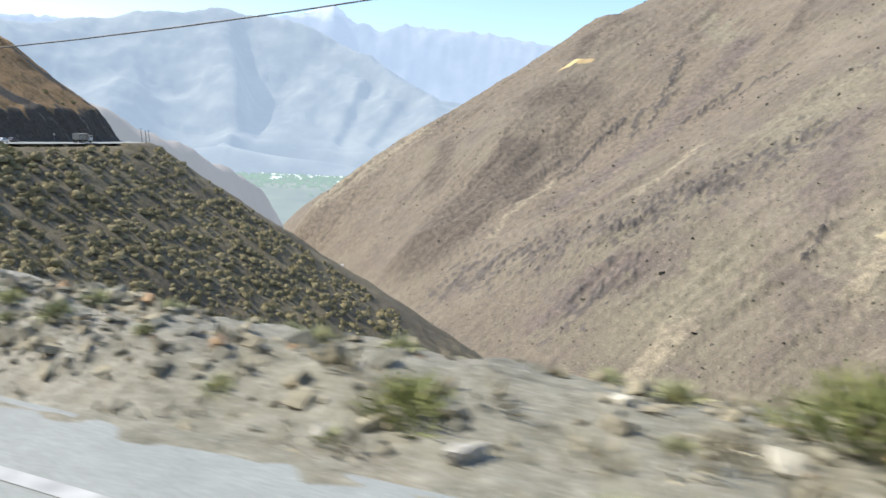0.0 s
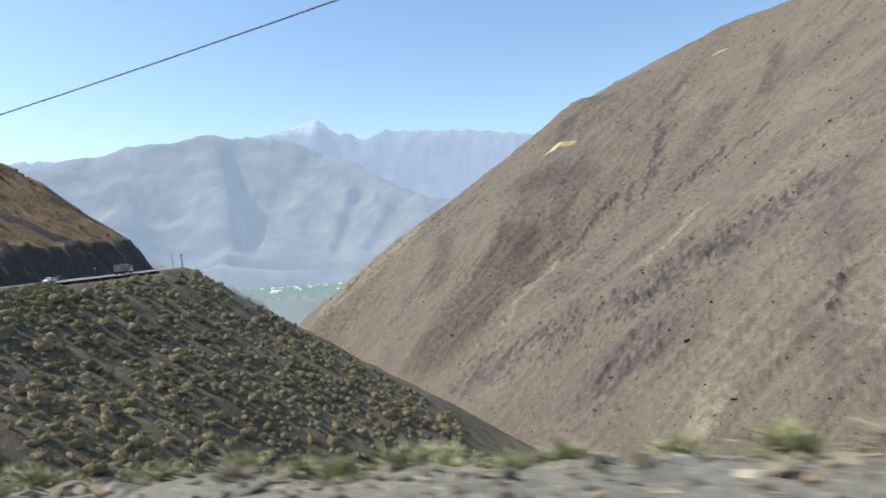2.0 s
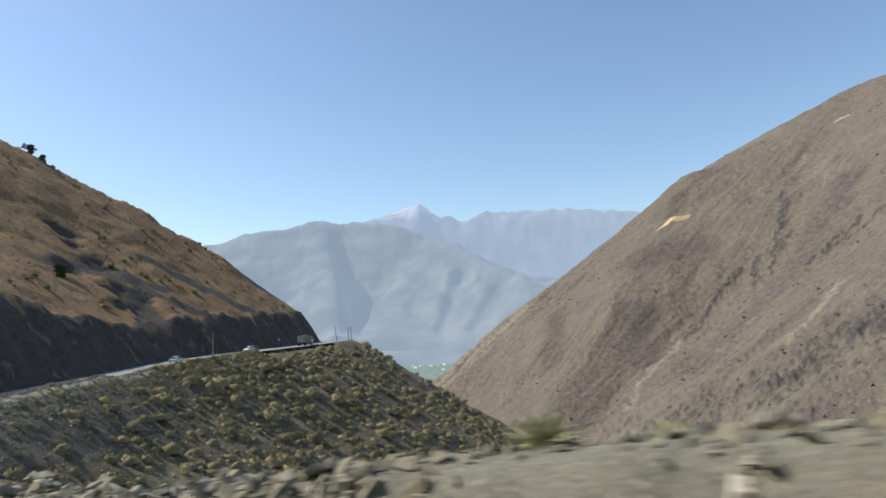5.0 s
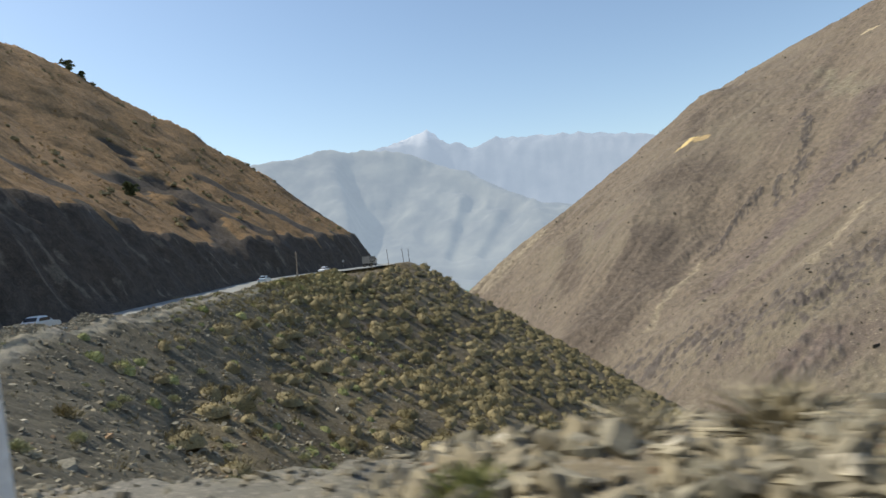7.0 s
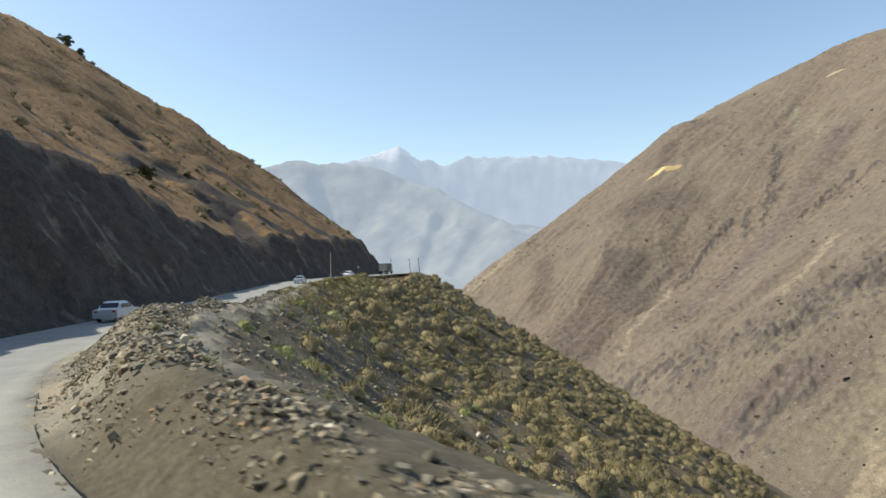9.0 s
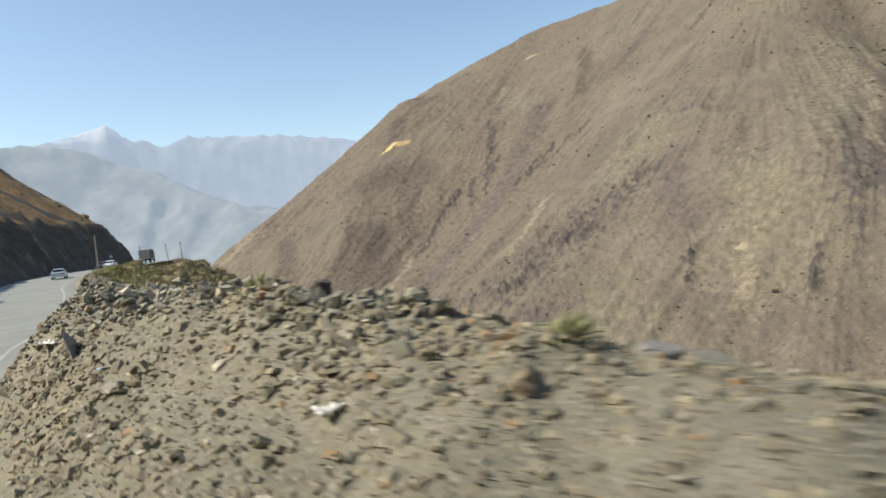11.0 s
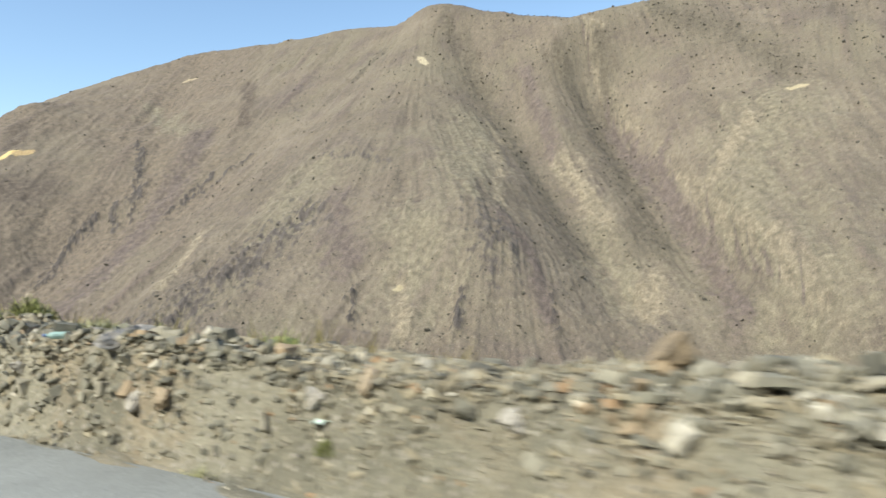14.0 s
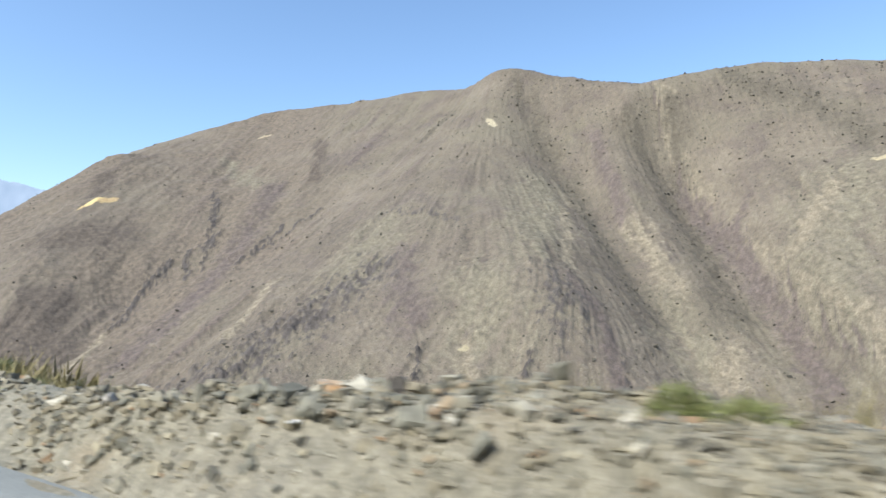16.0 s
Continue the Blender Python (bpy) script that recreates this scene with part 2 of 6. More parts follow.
    for place, along, across, turn, col in patches:
        mp = n.new("ShaderNodeMapping")
        mp.vector_type = "TEXTURE"
        mp.inputs["Location"].default_value, mp.inputs["Rotation"].default_value = place, (0, 0, radians(turn))
        mp.inputs["Scale"].default_value = (along, across, across * 5)
        l.new(geo.outputs["Position"], mp.inputs["Vector"])
        ln = n.new("ShaderNodeVectorMath")
        ln.operation = "LENGTH"
        l.new(mp.outputs[0], ln.inputs[0])
        rag = n.new("ShaderNodeMath")
        rag.operation = "MULTIPLY_ADD"
        l.new(noise_at(1.6 / across, 4, 0.6), rag.inputs[0])
        rag.inputs[1].default_value = 1.1
        l.new(ln.outputs["Value"], rag.inputs[2])
        colour = mix(band(rag.outputs[0], 1.5, 1.15), colour, col)
    rise_from = small
    if flow:
        rill = n.new("ShaderNodeAttribute")
        rill.attribute_name = "rill"
        shade = n.new("ShaderNodeValToRGB")
        shade.color_ramp.elements[0].position, shade.color_ramp.elements[0].color = 0.3, (1 - flow, 1 - flow * 1.05, 1 - flow * 1.05, 1)
        shade.color_ramp.elements[1].position, shade.color_ramp.elements[1].color = 0.7, (1 + flow, 1 + flow, 1 + flow * 0.9, 1)
        l.new(rill.outputs["Fac"], shade.inputs[0])
        streaked = n.new("ShaderNodeMix")
        streaked.data_type, streaked.blend_type = "RGBA", "MULTIPLY"
        streaked.inputs[0].default_value = 1.0
        l.new(colour, streaked.inputs[6])
        l.new(shade.outputs[0], streaked.inputs[7])
        colour = streaked.outputs[2]
        both = n.new("ShaderNodeMath")
        both.operation = "ADD"
        l.new(rill.outputs["Fac"], both.inputs[0])
        l.new(small, both.inputs[1])
        rise_from = both.outputs[0]
    fleck = n.new("ShaderNodeValToRGB")
    fleck.color_ramp.elements[0].position, fleck.color_ramp.elements[0].color = 0.33, (1 - grain, 1 - grain, 1 - grain, 1)
    fleck.color_ramp.elements[1].position, fleck.color_ramp.elements[1].color = 0.67, (1 + grain, 1 + grain, 1 + grain, 1)
    specks = noise_at(scale * 75, 6, 0.75)
    l.new(specks, fleck.inputs[0])
    times = n.new("ShaderNodeMix")
    times.data_type, times.blend_type = "RGBA", "MULTIPLY"
    times.inputs[0].default_value = 1.0
    l.new(colour, times.inputs[6])
    l.new(fleck.outputs[0], times.inputs[7])
    colour = times.outputs[2]
    l.new(colour, n["Principled BSDF"].inputs["Base Color"])
    b = n.new("ShaderNodeBump")
    b.inputs["Strength"].default_value, b.inputs["Distance"].default_value = bump, size
    rise = n.new("ShaderNodeMath")
    rise.operation = "MULTIPLY_ADD"
    l.new(specks, rise.inputs[0])
    rise.inputs[1].default_value = 0.2
    l.new(rise_from, rise.inputs[2])
    l.new(rise.outputs[0], b.inputs["Height"])
    l.new(b.outputs[0], n["Principled BSDF"].inputs["Normal"])
    return m


GRAVEL = ground_material("verge_gravel", (0.15, 0.142, 0.105), (0.246, 0.231, 0.17), (0.338, 0.318, 0.24), 0.35, 1.0, size=0.07,
                         extra=[(0.45, 0.55, 0.72, (0.34, 0.275, 0.185)), (0.12, 0.5, 0.66, (0.2, 0.193, 0.172))], spots=[(0.09, 0.2, 0.32, (0.33, 0.305, 0.25))],
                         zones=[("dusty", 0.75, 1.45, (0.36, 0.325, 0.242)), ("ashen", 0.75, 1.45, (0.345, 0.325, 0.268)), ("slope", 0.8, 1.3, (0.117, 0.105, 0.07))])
SLOPE = ground_material("scree_slope", (0.078, 0.062, 0.037), (0.144, 0.117, 0.066), (0.23, 0.19, 0.11), 0.06, 0.9, size=0.4, grain=0.4,
                        extra=[(0.02, 0.45, 0.65, (0.142, 0.112, 0.071))], spots=[(1.1, 0.12, 0.2, (0.25, 0.22, 0.18))],
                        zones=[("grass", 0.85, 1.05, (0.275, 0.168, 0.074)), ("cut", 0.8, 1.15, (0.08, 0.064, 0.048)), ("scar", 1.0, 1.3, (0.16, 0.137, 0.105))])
MOUNTAIN = ground_material("mountain_rock", (0.113, 0.092, 0.069), (0.157, 0.129, 0.094), (0.206, 0.172, 0.126), 0.006, 0.6, size=5.0, grain=0.3, flow=0.2,
                           extra=[(0.0035, 0.48, 0.62, (0.168, 0.143, 0.100)), (0.009, 0.54, 0.68, (0.133, 0.107, 0.085))],
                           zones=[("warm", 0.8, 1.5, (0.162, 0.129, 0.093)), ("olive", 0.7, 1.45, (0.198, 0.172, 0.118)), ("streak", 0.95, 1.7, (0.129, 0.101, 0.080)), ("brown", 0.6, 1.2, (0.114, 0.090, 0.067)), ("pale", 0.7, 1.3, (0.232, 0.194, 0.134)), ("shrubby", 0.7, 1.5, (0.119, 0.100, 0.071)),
                                  ("scree", 0.7, 1.5, (0.129, 0.101, 0.085)), ("rock", 0.7, 1.4, (0.097, 0.082, 0.07)), ("crag", 0.7, 1.3, (0.078, 0.066, 0.057))],
                           spots=[(21, 0.07, 0.12, (0.040, 0.037, 0.024)), (11, 0.1, 0.18, (0.086, 0.072, 0.048)), (8, 0.1, 0.18, (0.222, 0.193, 0.141))],
                           patches=[((548, 1751, 215), 55, 12, 28, (0.6, 0.45, 0.2)), ((585, 1748, 234), 30, 20, 20, (0.4, 0.29, 0.14)), ((1159, 1937, 509), 34, 9, -20, (0.4, 0.33, 0.21)),
                                    ((1245, 1089, 435), 30, 14, 60, (0.42, 0.36, 0.24)), ((1325, 265, 244), 26, 10, -80, (0.38, 0.32, 0.2)),
                                    ((599, 677, -86), 9, 9, 0, (0.34, 0.29, 0.18))])


def far_material(name, low, high, haze_glow, snow=None):
    """Far land as a plain backdrop: the air's haze is put in as emission."""
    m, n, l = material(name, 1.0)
    geo = n.new("ShaderNodeNewGeometry")
    t = n.new("ShaderNodeTexNoise")
    t.inputs["Scale"].default_value, t.inputs["Detail"].default_value = 0.0065, 9
    l.new(geo.outputs["Position"], t.inputs["Vector"])
    ramp = n.new("ShaderNodeValToRGB")
    ramp.color_ramp.elements[0].position, ramp.color_ramp.elements[0].color = 0.35, (*low, 1)
    ramp.color_ramp.elements[1].position, ramp.color_ramp.elements[1].color = 0.65, (*high, 1)
    l.new(t.outputs["Fac"], ramp.inputs[0])
    colour = ramp.outputs[0]
    if snow:
        sep = n.new("ShaderNodeSeparateXYZ")
        l.new(geo.outputs["Position"], sep.inputs[0])
        h = n.new("ShaderNodeMath")
        h.operation = "MULTIPLY_ADD"
        l.new(t.outputs["Fac"], h.inputs[0])
        h.inputs[1].default_value = 260
        l.new(sep.outputs["Z"], h.inputs[2])
        r = n.new("ShaderNodeMapRange")
        l.new(h.outputs[0], r.inputs[0])
        r.inputs[1].default_value, r.inputs[2].default_value = snow, snow + 60
        x = n.new("ShaderNodeMix")
        x.data_type = "RGBA"
        l.new(r.outputs[0], x.inputs[0])
        l.new(colour, x.inputs[6])
        x.inputs[7].default_value = (0.2, 0.2, 0.2, 1)
        colour = x.outputs[2]
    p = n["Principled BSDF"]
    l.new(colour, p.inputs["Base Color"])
    p.inputs["Emission Color"].default_value = (*haze_glow, 1)
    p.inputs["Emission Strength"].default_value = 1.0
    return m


# third colour of each: the air's haze, painted on as emission
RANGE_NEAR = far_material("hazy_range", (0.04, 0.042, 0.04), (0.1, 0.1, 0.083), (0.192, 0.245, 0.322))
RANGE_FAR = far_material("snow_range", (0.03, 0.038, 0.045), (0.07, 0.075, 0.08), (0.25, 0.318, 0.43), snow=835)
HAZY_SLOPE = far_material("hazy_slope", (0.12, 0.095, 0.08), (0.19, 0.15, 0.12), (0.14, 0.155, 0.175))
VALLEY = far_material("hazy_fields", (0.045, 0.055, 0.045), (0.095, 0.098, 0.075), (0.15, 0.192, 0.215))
ASPHALT = ground_material("asphalt", (0.213, 0.222, 0.208), (0.253, 0.264, 0.247), (0.293, 0.304, 0.285), 0.5, 0.15, size=0.02)


def mesh_object(name, verts, faces, mat, smooth=False):
    me = bpy.data.meshes.new(name)
    me.from_pydata(verts, [], faces)
    me.materials.append(mat)
    if smooth:
        me.shade_smooth()
    return new(name, me)


def sheet(name, X, Y, Z, mat, smooth=True, **marks):
    """A surface over a grid of places, with named values at its points."""
    a, b = X.shape
    v = np.empty((a * b, 3), np.float32)
    v[:, 0], v[:, 1], v[:, 2] = X.ravel(), Y.ravel(), Z.ravel()
    i = np.arange(a * b).reshape(a, b)
    q = np.stack([i[:-1, :-1], i[1:, :-1], i[1:, 1:], i[:-1, 1:]], -1).reshape(-1, 4).astype(np.int32)
    me = bpy.data.meshes.new(name)
    me.vertices.add(len(v))
    me.vertices.foreach_set("co", v.ravel())
    me.loops.add(q.size)
    me.loops.foreach_set("vertex_index", q.ravel())
    me.polygons.add(len(q))
    me.polygons.foreach_set("loop_start", np.arange(0, q.size, 4, dtype=np.int32))
    me.update(calc_edges=True)
    me.validate()
    for mark, values in marks.items():
        me.attributes.new(mark, "FLOAT", "POINT").data.foreach_set("value", np.ravel(values).astype(np.float32))
    me.materials.append(mat)
    if smooth:
        me.shade_smooth()
    return new(name, me)


# ---- the near ground, the road bench and the hill ----
gx, gy = np.meshgrid(np.arange(-320, 260, 1.55), np.arange(-130, 450, 1.55), indexing="ij")
_, _, gu_, _, grass, scar = ground_parts(gx.ravel(), gy.ravel())
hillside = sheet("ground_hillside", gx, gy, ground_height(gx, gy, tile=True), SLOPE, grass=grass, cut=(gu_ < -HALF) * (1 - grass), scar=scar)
tagged(hillside, "dry scree hillside with a road cut into it", "hillside", kind="structure")

ss, off = np.meshgrid(np.arange(-45, 250, 0.22), np.concatenate([[-0.6, -0.35, -0.2, -0.08], np.arange(0.04, 5.6, 0.15), np.arange(5.6, 14.5, 0.45)]), indexing="ij")
uu = edge(ss) + off
vx, vy, vz = on_road(ss, uu)
vz = ground_height(vx, vy, fine=True) - 0.9 * step(12.2, 14.2, off)
vz = vz - 0.08 * step(-0.2, -0.5, off) + 0.03 * step(-0.3, 0.1, off) * step(0.8, 0.3, off) + 0.025 * fbm(vx / 0.7, vy / 0.7, 3) * step(-0.4, -0.1, off) * step(0.9, 0.3, off)
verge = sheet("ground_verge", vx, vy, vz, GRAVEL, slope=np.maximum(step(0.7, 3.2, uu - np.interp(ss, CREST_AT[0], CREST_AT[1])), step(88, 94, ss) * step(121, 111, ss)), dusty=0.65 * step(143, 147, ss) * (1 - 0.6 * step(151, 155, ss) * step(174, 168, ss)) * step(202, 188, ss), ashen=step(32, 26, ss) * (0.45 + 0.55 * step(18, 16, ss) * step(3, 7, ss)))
tagged(verge, "dusty gravel verge heaped with rubble", "verge", kind="structure")

ss, uu = np.meshgrid(np.arange(-70, 420, 1.0), np.array([-HALF - 0.4, -HALF, -2, 0, 2, 4, 5.4, 5.7]), indexing="ij")
rx, ry, rz = on_road(ss, np.minimum(uu, edge(ss) + np.maximum(uu - 5.4, 0)))
rz = rz + np.where((uu < -HALF) | (uu > 5.5), -0.14, 0.015)
road = sheet("road", rx, ry, rz, ASPHALT)
tagged(road, "worn grey asphalt mountain road", "road", kind="structure")

# ---- the mountain across the gorge: crests, gullies and foot ----
RIDGES = {
    "skyline": [(527, 2181, 236), (641, 2248, 304), (766, 2308, 389), (889, 2310, 468), (1101, 2258, 570), (1328, 2112, 675), (1425, 1881, 673), (1506, 1501, 678), (1489, 1348, 642), (1461, 1181, 680), (1482, 1052, 624), (1457, 910, 570), (1409, 751, 498), (1512, 705, 550), (1632, 590, 586), (1729, 417, 588), (1804, 299, 567), (1850, -250, 580), (1800, -700, 500)],
    "west_spur": [(739, 2031, 414), (625, 1967, 334), (478, 1942, 219), (246, 1892, 72), (74, 1833, -40), (-35, 1789, -121), (-93, 1691, -165), (-136, 1638, -208), (-190, 1600, -275)],
    "central_spur": [(1461, 1181, 666), (1245, 1089, 435), (1003, 1089, 275), (775, 1067, 127), (570, 993, -6), (393, 922, -97), (322, 894, -131)],
    "facet_edge": [(1245, 1089, 435), (1083, 843, 221), (892, 632, 51), (783, 509, -61), (708, 428, -144)],
    "facet": [(942, 893, 196), (706, 587, 9), (594, 673, -83), (511, 672, -125)],
    "facet_gully": [(1386, 1076, 501), (1209, 845, 237), (1020, 630, 46), (884, 499, -74), (787, 413, -153)],
    "mid_rib": [(1400, 867, 466), (1105, 621, 124), (907, 464, -39), (788, 377, -128), (713, 305, -175)],
    "east_gully": [(1427, 759, 473), (1378, 721, 326), (1263, 600, 141), (1131, 486, 41), (995, 372, -65), (881, 276, -140), (777, 222, -168), (670, 181, -192)],
    "east_face": [(1277, 482, 208), (1116, 381, 90), (948, 299, -13), (817, 228, -85)],
    "east_spur": [(1751, 196, 566), (1325, 265, 244), (1111, 195, 100), (893, 150, -31), (733, 114, -111)],
    "mid_gully": [(1394, 1339, 543), (881, 1333, 193), (660, 1273, 51), (485, 1193, -44), (335, 1145, -115)],
    "crag_spur": [(1270, 2030, 601), (974, 1809, 359), (778, 1601, 233), (610, 1375, 58), (466, 1371, -43), (347, 1280, -98)],
    "low_spur": [(548, 1751, 215), (335, 1504, 31), (220, 1306, -116), (110, 1195, -174)],
}
FOOT = [(1200, -900, -230), (820, -250, -250), (600, 60, -260), (420, 330, -270), (230, 620, -280), (60, 1000, -290), (-50, 1400, -297), (-260, 1800, -330), (-330, 2400, -340)]
BACK = [(200, 2900, -340), (1100, 2900, 150), (2100, 2300, 250), (2300, 900, 300), (2400, -300, 350)]


def skeleton_height(x, y, lines, power=1.35, soft=14.0):
    """Height between crest and gully lines, the nearer ones telling more."""
    num, den = np.zeros_like(x), np.zeros_like(x)
    for pts in lines:
        p = np.array(pts, float)
        best_d, best_z = np.full_like(x, 1e18), np.zeros_like(x)
        for a, b in zip(p[:-1], p[1:]):
            ab = b - a
            t = np.clip(((x - a[0]) * ab[0] + (y - a[1]) * ab[1]) / (ab[0] ** 2 + ab[1] ** 2), 0, 1)
            d = (x - a[0] - t * ab[0]) ** 2 + (y - a[1] - t * ab[1]) ** 2
            near = d < best_d
            best_d, best_z = np.where(near, d, best_d), np.where(near, a[2] + t * ab[2], best_z)
        w = 1 / (best_d + soft ** 2) ** power
        num, den = num + w * best_z, den + w
    return num / den


def polar(r0, r1, nr, a0, a1, na, cx=-90, cy=80):
    """A grid of places that gets coarser with distance."""
    r = r0 * (r1 / r0) ** np.linspace(0, 1, nr)
    a = np.radians(np.linspace(a0, a1, na))
    A, Rr = np.meshgrid(a, r, indexing="ij")
    return cx + Rr * np.sin(A), cy + Rr * np.cos(A)


def relaxed(lines, x0, x1, y0, y1, cell, rounds):
    """A skin stretched over crest and gully lines."""
    X, Y = np.meshgrid(np.arange(x0, x1, cell, dtype=float), np.arange(y0, y1, cell, dtype=float), indexing="ij")
    Z = skeleton_height(X, Y, lines)
    held = np.zeros(X.shape, bool)
    fixed = np.zeros(X.shape)
    for pts in lines:
        p = np.array(pts, float)
        for a, b in zip(p[:-1], p[1:]):
            n = int(np.hypot(*(b - a)[:2]) / (cell * 0.5)) + 2
            q = a + (b - a) * np.linspace(0, 1, n)[:, None]
            i, j = np.rint((q[:, 0] - x0) / cell).astype(int), np.rint((q[:, 1] - y0) / cell).astype(int)
            ok = (i >= 0) & (j >= 0) & (i < X.shape[0]) & (j < X.shape[1])
            held[i[ok], j[ok]], fixed[i[ok], j[ok]] = True, q[ok, 2]
    for _ in range(rounds):
        P = np.pad(Z, 1, "edge")
        Z = np.where(held, fixed, 0.25 * (P[:-2, 1:-1] + P[2:, 1:-1] + P[1:-1, :-2] + P[1:-1, 2:]))
    for _ in range(5):
        P = np.pad(Z, 1, "edge")
        Z = 0.5 * Z + 0.125 * (P[:-2, 1:-1] + P[2:, 1:-1] + P[1:-1, :-2] + P[1:-1, 2:])
    return Z


def sample(Z, x, y, x0, y0, cell):
    fx, fy = np.clip((x - x0) / cell, 0, Z.shape[0] - 1.001), np.clip((y - y0) / cell, 0, Z.shape[1] - 1.001)
    i, j = fx.astype(int), fy.astype(int)
    a, b = fx - i, fy - j
    return (Z[i, j] * (1 - a) + Z[i + 1, j] * a) * (1 - b) + (Z[i, j + 1] * (1 - a) + Z[i + 1, j + 1] * a) * b


def line_distance(x, y, pts):
    best = np.full(x.shape, 1e9)
    p = np.array(pts, float)
    for a, b in zip(p[:-1, :2], p[1:, :2]):
        ab = b - a
        t = np.clip(((x - a[0]) * ab[0] + (y - a[1]) * ab[1]) / (ab @ ab), 0, 1)
        best = np.minimum(best, np.hypot(x - a[0] - t * ab[0], y - a[1] - t * ab[1]))
    return best


CELL = 20
skin = relaxed(list(RIDGES.values()) + [FOOT, BACK], -500, 2600, -1000, 3000, CELL, 900)
slope_x, slope_y = np.gradient(skin, CELL)
steepness = np.hypot(slope_x, slope_y) + 1e-6
grid_x, grid_y = np.meshgrid(-500 + CELL * np.arange(skin.shape[0]), -1000 + CELL * np.arange(skin.shape[1]), indexing="ij")
way_x, way_y = -0.5 * slope_x / steepness, -0.5 * slope_y / steepness
for name, pts in RIDGES.items():
    if name == "skyline":
        continue
    for a, b in zip(pts[:-1], pts[1:]):
        dx, dy = b[0] - a[0], b[1] - a[1]
        long = math.hypot(dx, dy)
        t = np.clip(((grid_x - a[0]) * dx + (grid_y - a[1]) * dy) / long ** 2, 0, 1)
        near = 9000 / ((grid_x - a[0] - t * dx) ** 2 + (grid_y - a[1] - t * dy) ** 2 + 3000)
        way_x, way_y = way_x + near * dx / long, way_y + near * dy / long
way_long = np.hypot(way_x, way_y) + 1e-6
way_x, way_y = way_x / way_long, way_y / way_long
mx, my = polar(420, 2900, 410, -8, 98, 860)
mz = sample(skin, mx, my, -500, -1000, CELL)
relief = step(-270, -150, mz)
# rills that follow the fall of the slope
px, py, rills, fine_rills, finest = mx.copy(), my.copy(), 0, 0, 0
for k in range(20):
    px, py = px + 15 * sample(way_x, px, py, -500, -1000, CELL), py + 15 * sample(way_y, px, py, -500, -1000, CELL)
    rills = rills + perlin(px / 40, py / 40)
    if k < 9:
        fine_rills = fine_rills + perlin(px / 15 + 40, py / 15)
    if k < 6:
        finest = finest + perlin(px / 7.5 + 80, py / 7.5 + 20)
finest = finest / 6 * 2.4
rills, fine_rills = rills / 20 * 3.4 * np.clip(0.75 + 0.9 * fbm(mx / 240 + 3, my / 240, 2), 0.2, 1.5), fine_rills / 9 * 2.6 * np.clip(0.8 + 0.9 * fbm(mx / 130, my / 130 + 5, 2), 0.2, 1.5)
# stretches with a ground of their own: half width, line in plan
CRAGS = [(14, [(799, 1635), (707, 1489), (653, 1411)]), (9, [(679, 1446), (597, 1356)]), (8, [(628, 1439), (566, 1350)]), (13, [(588, 1429), (487, 1384), (418, 1309)]),
         (9, [(889, 1327), (796, 1306), (692, 1302)]), (7, [(787, 1335), (649, 1296)]), (6, [(565, 732), (516, 684)]), (10, [(616, 584), (571, 562)]), (5, [(708, 495), (639, 466)]),
         (12, [(525, 905), (484, 921)]), (12, [(414, 901), (383, 905)])]
BROKEN = [(40, [(648, 917), (572, 926), (500, 917), (455, 922), (398, 903), (315, 955), (260, 985), (172, 1017)]), (10, [(846, 1043), (853, 952), (840, 892)]), (25, [(744, 617), (687, 571)]), (26, [(327, 806), (266, 792)])]
VIOLET = [(40, [(761, 1405), (602, 1301), (457, 1197), (355, 1136)]), (24, [(1290, 615), (1188, 522), (1093, 439), (1019, 388), (933, 333), (820, 270)]), (20, [(1265, 487), (1195, 491), (1122, 457)]),
          (18, [(1290, 585), (1175, 503)]), (40, [(707, 890), (599, 782)]), (24, [(1307, 837), (1128, 688)]), (26, [(914, 1510), (705, 1363)]), (22, [(1264, 1470), (1067, 1423)]), (22, [(784, 625), (721, 522), (664, 481)]), (30, [(353, 826), (238, 815)])]
TAN = [(13, [(613, 686), (521, 613)]), (26, [(1119, 660), (1043, 586), (961, 512)]), (10, [(492, 1206), (421, 1146), (316, 1101)]), (9, [(394, 1296), (303, 1206)]), (14, [(596, 1108), (440, 998)]), (12, [(1126, 814), (827, 639)]),
       (9, [(347, 1243), (268, 1167), (234, 1113)]), (40, [(151, 1822), (18, 1765), (-100, 1700)]), (16, [(361, 682), (307, 639)]), (25, [(875, 408), (783, 390)]), (20, [(1248, 331), (1094, 377)])]
OLIVE_GROUND = [(80, [(700, 713), (587, 631)]), (60, [(810, 1024), (717, 989), (623, 944)]), (70, [(1096, 851), (775, 690)]), (130, [(1238, 296), (1097, 336), (946, 292), (819, 229)]), (60, [(936, 527), (807, 418)]), (50, [(460, 750), (365, 688)]), (40, [(884, 1590), (966, 1856)])]
SHRUBBY = [(34, [(1424, 1127), (1304, 991), (1172, 825), (1008, 651), (887, 535)]), (45, [(1355, 773), (1307, 663), (1176, 550), (956, 438)]), (45, [(1566, 586), (1527, 421), (1387, 288)]), (30, [(1432, 692), (1331, 646)]), (22, [(1334, 1291), (1187, 1279)])]
# brown ground; the first stretch also carries painted shade of the low spur's face
BROWN = [(60, [(188, 1262), (128, 1152)]), (30, [(221, 1659), (169, 1451)]), (24, [(656, 1908), (584, 1815)]), (60, [(433, 1632), (523, 1573)]), (40, [(278, 1348), (308, 1266)]), (18, [(1154, 1645), (972, 1446)])]


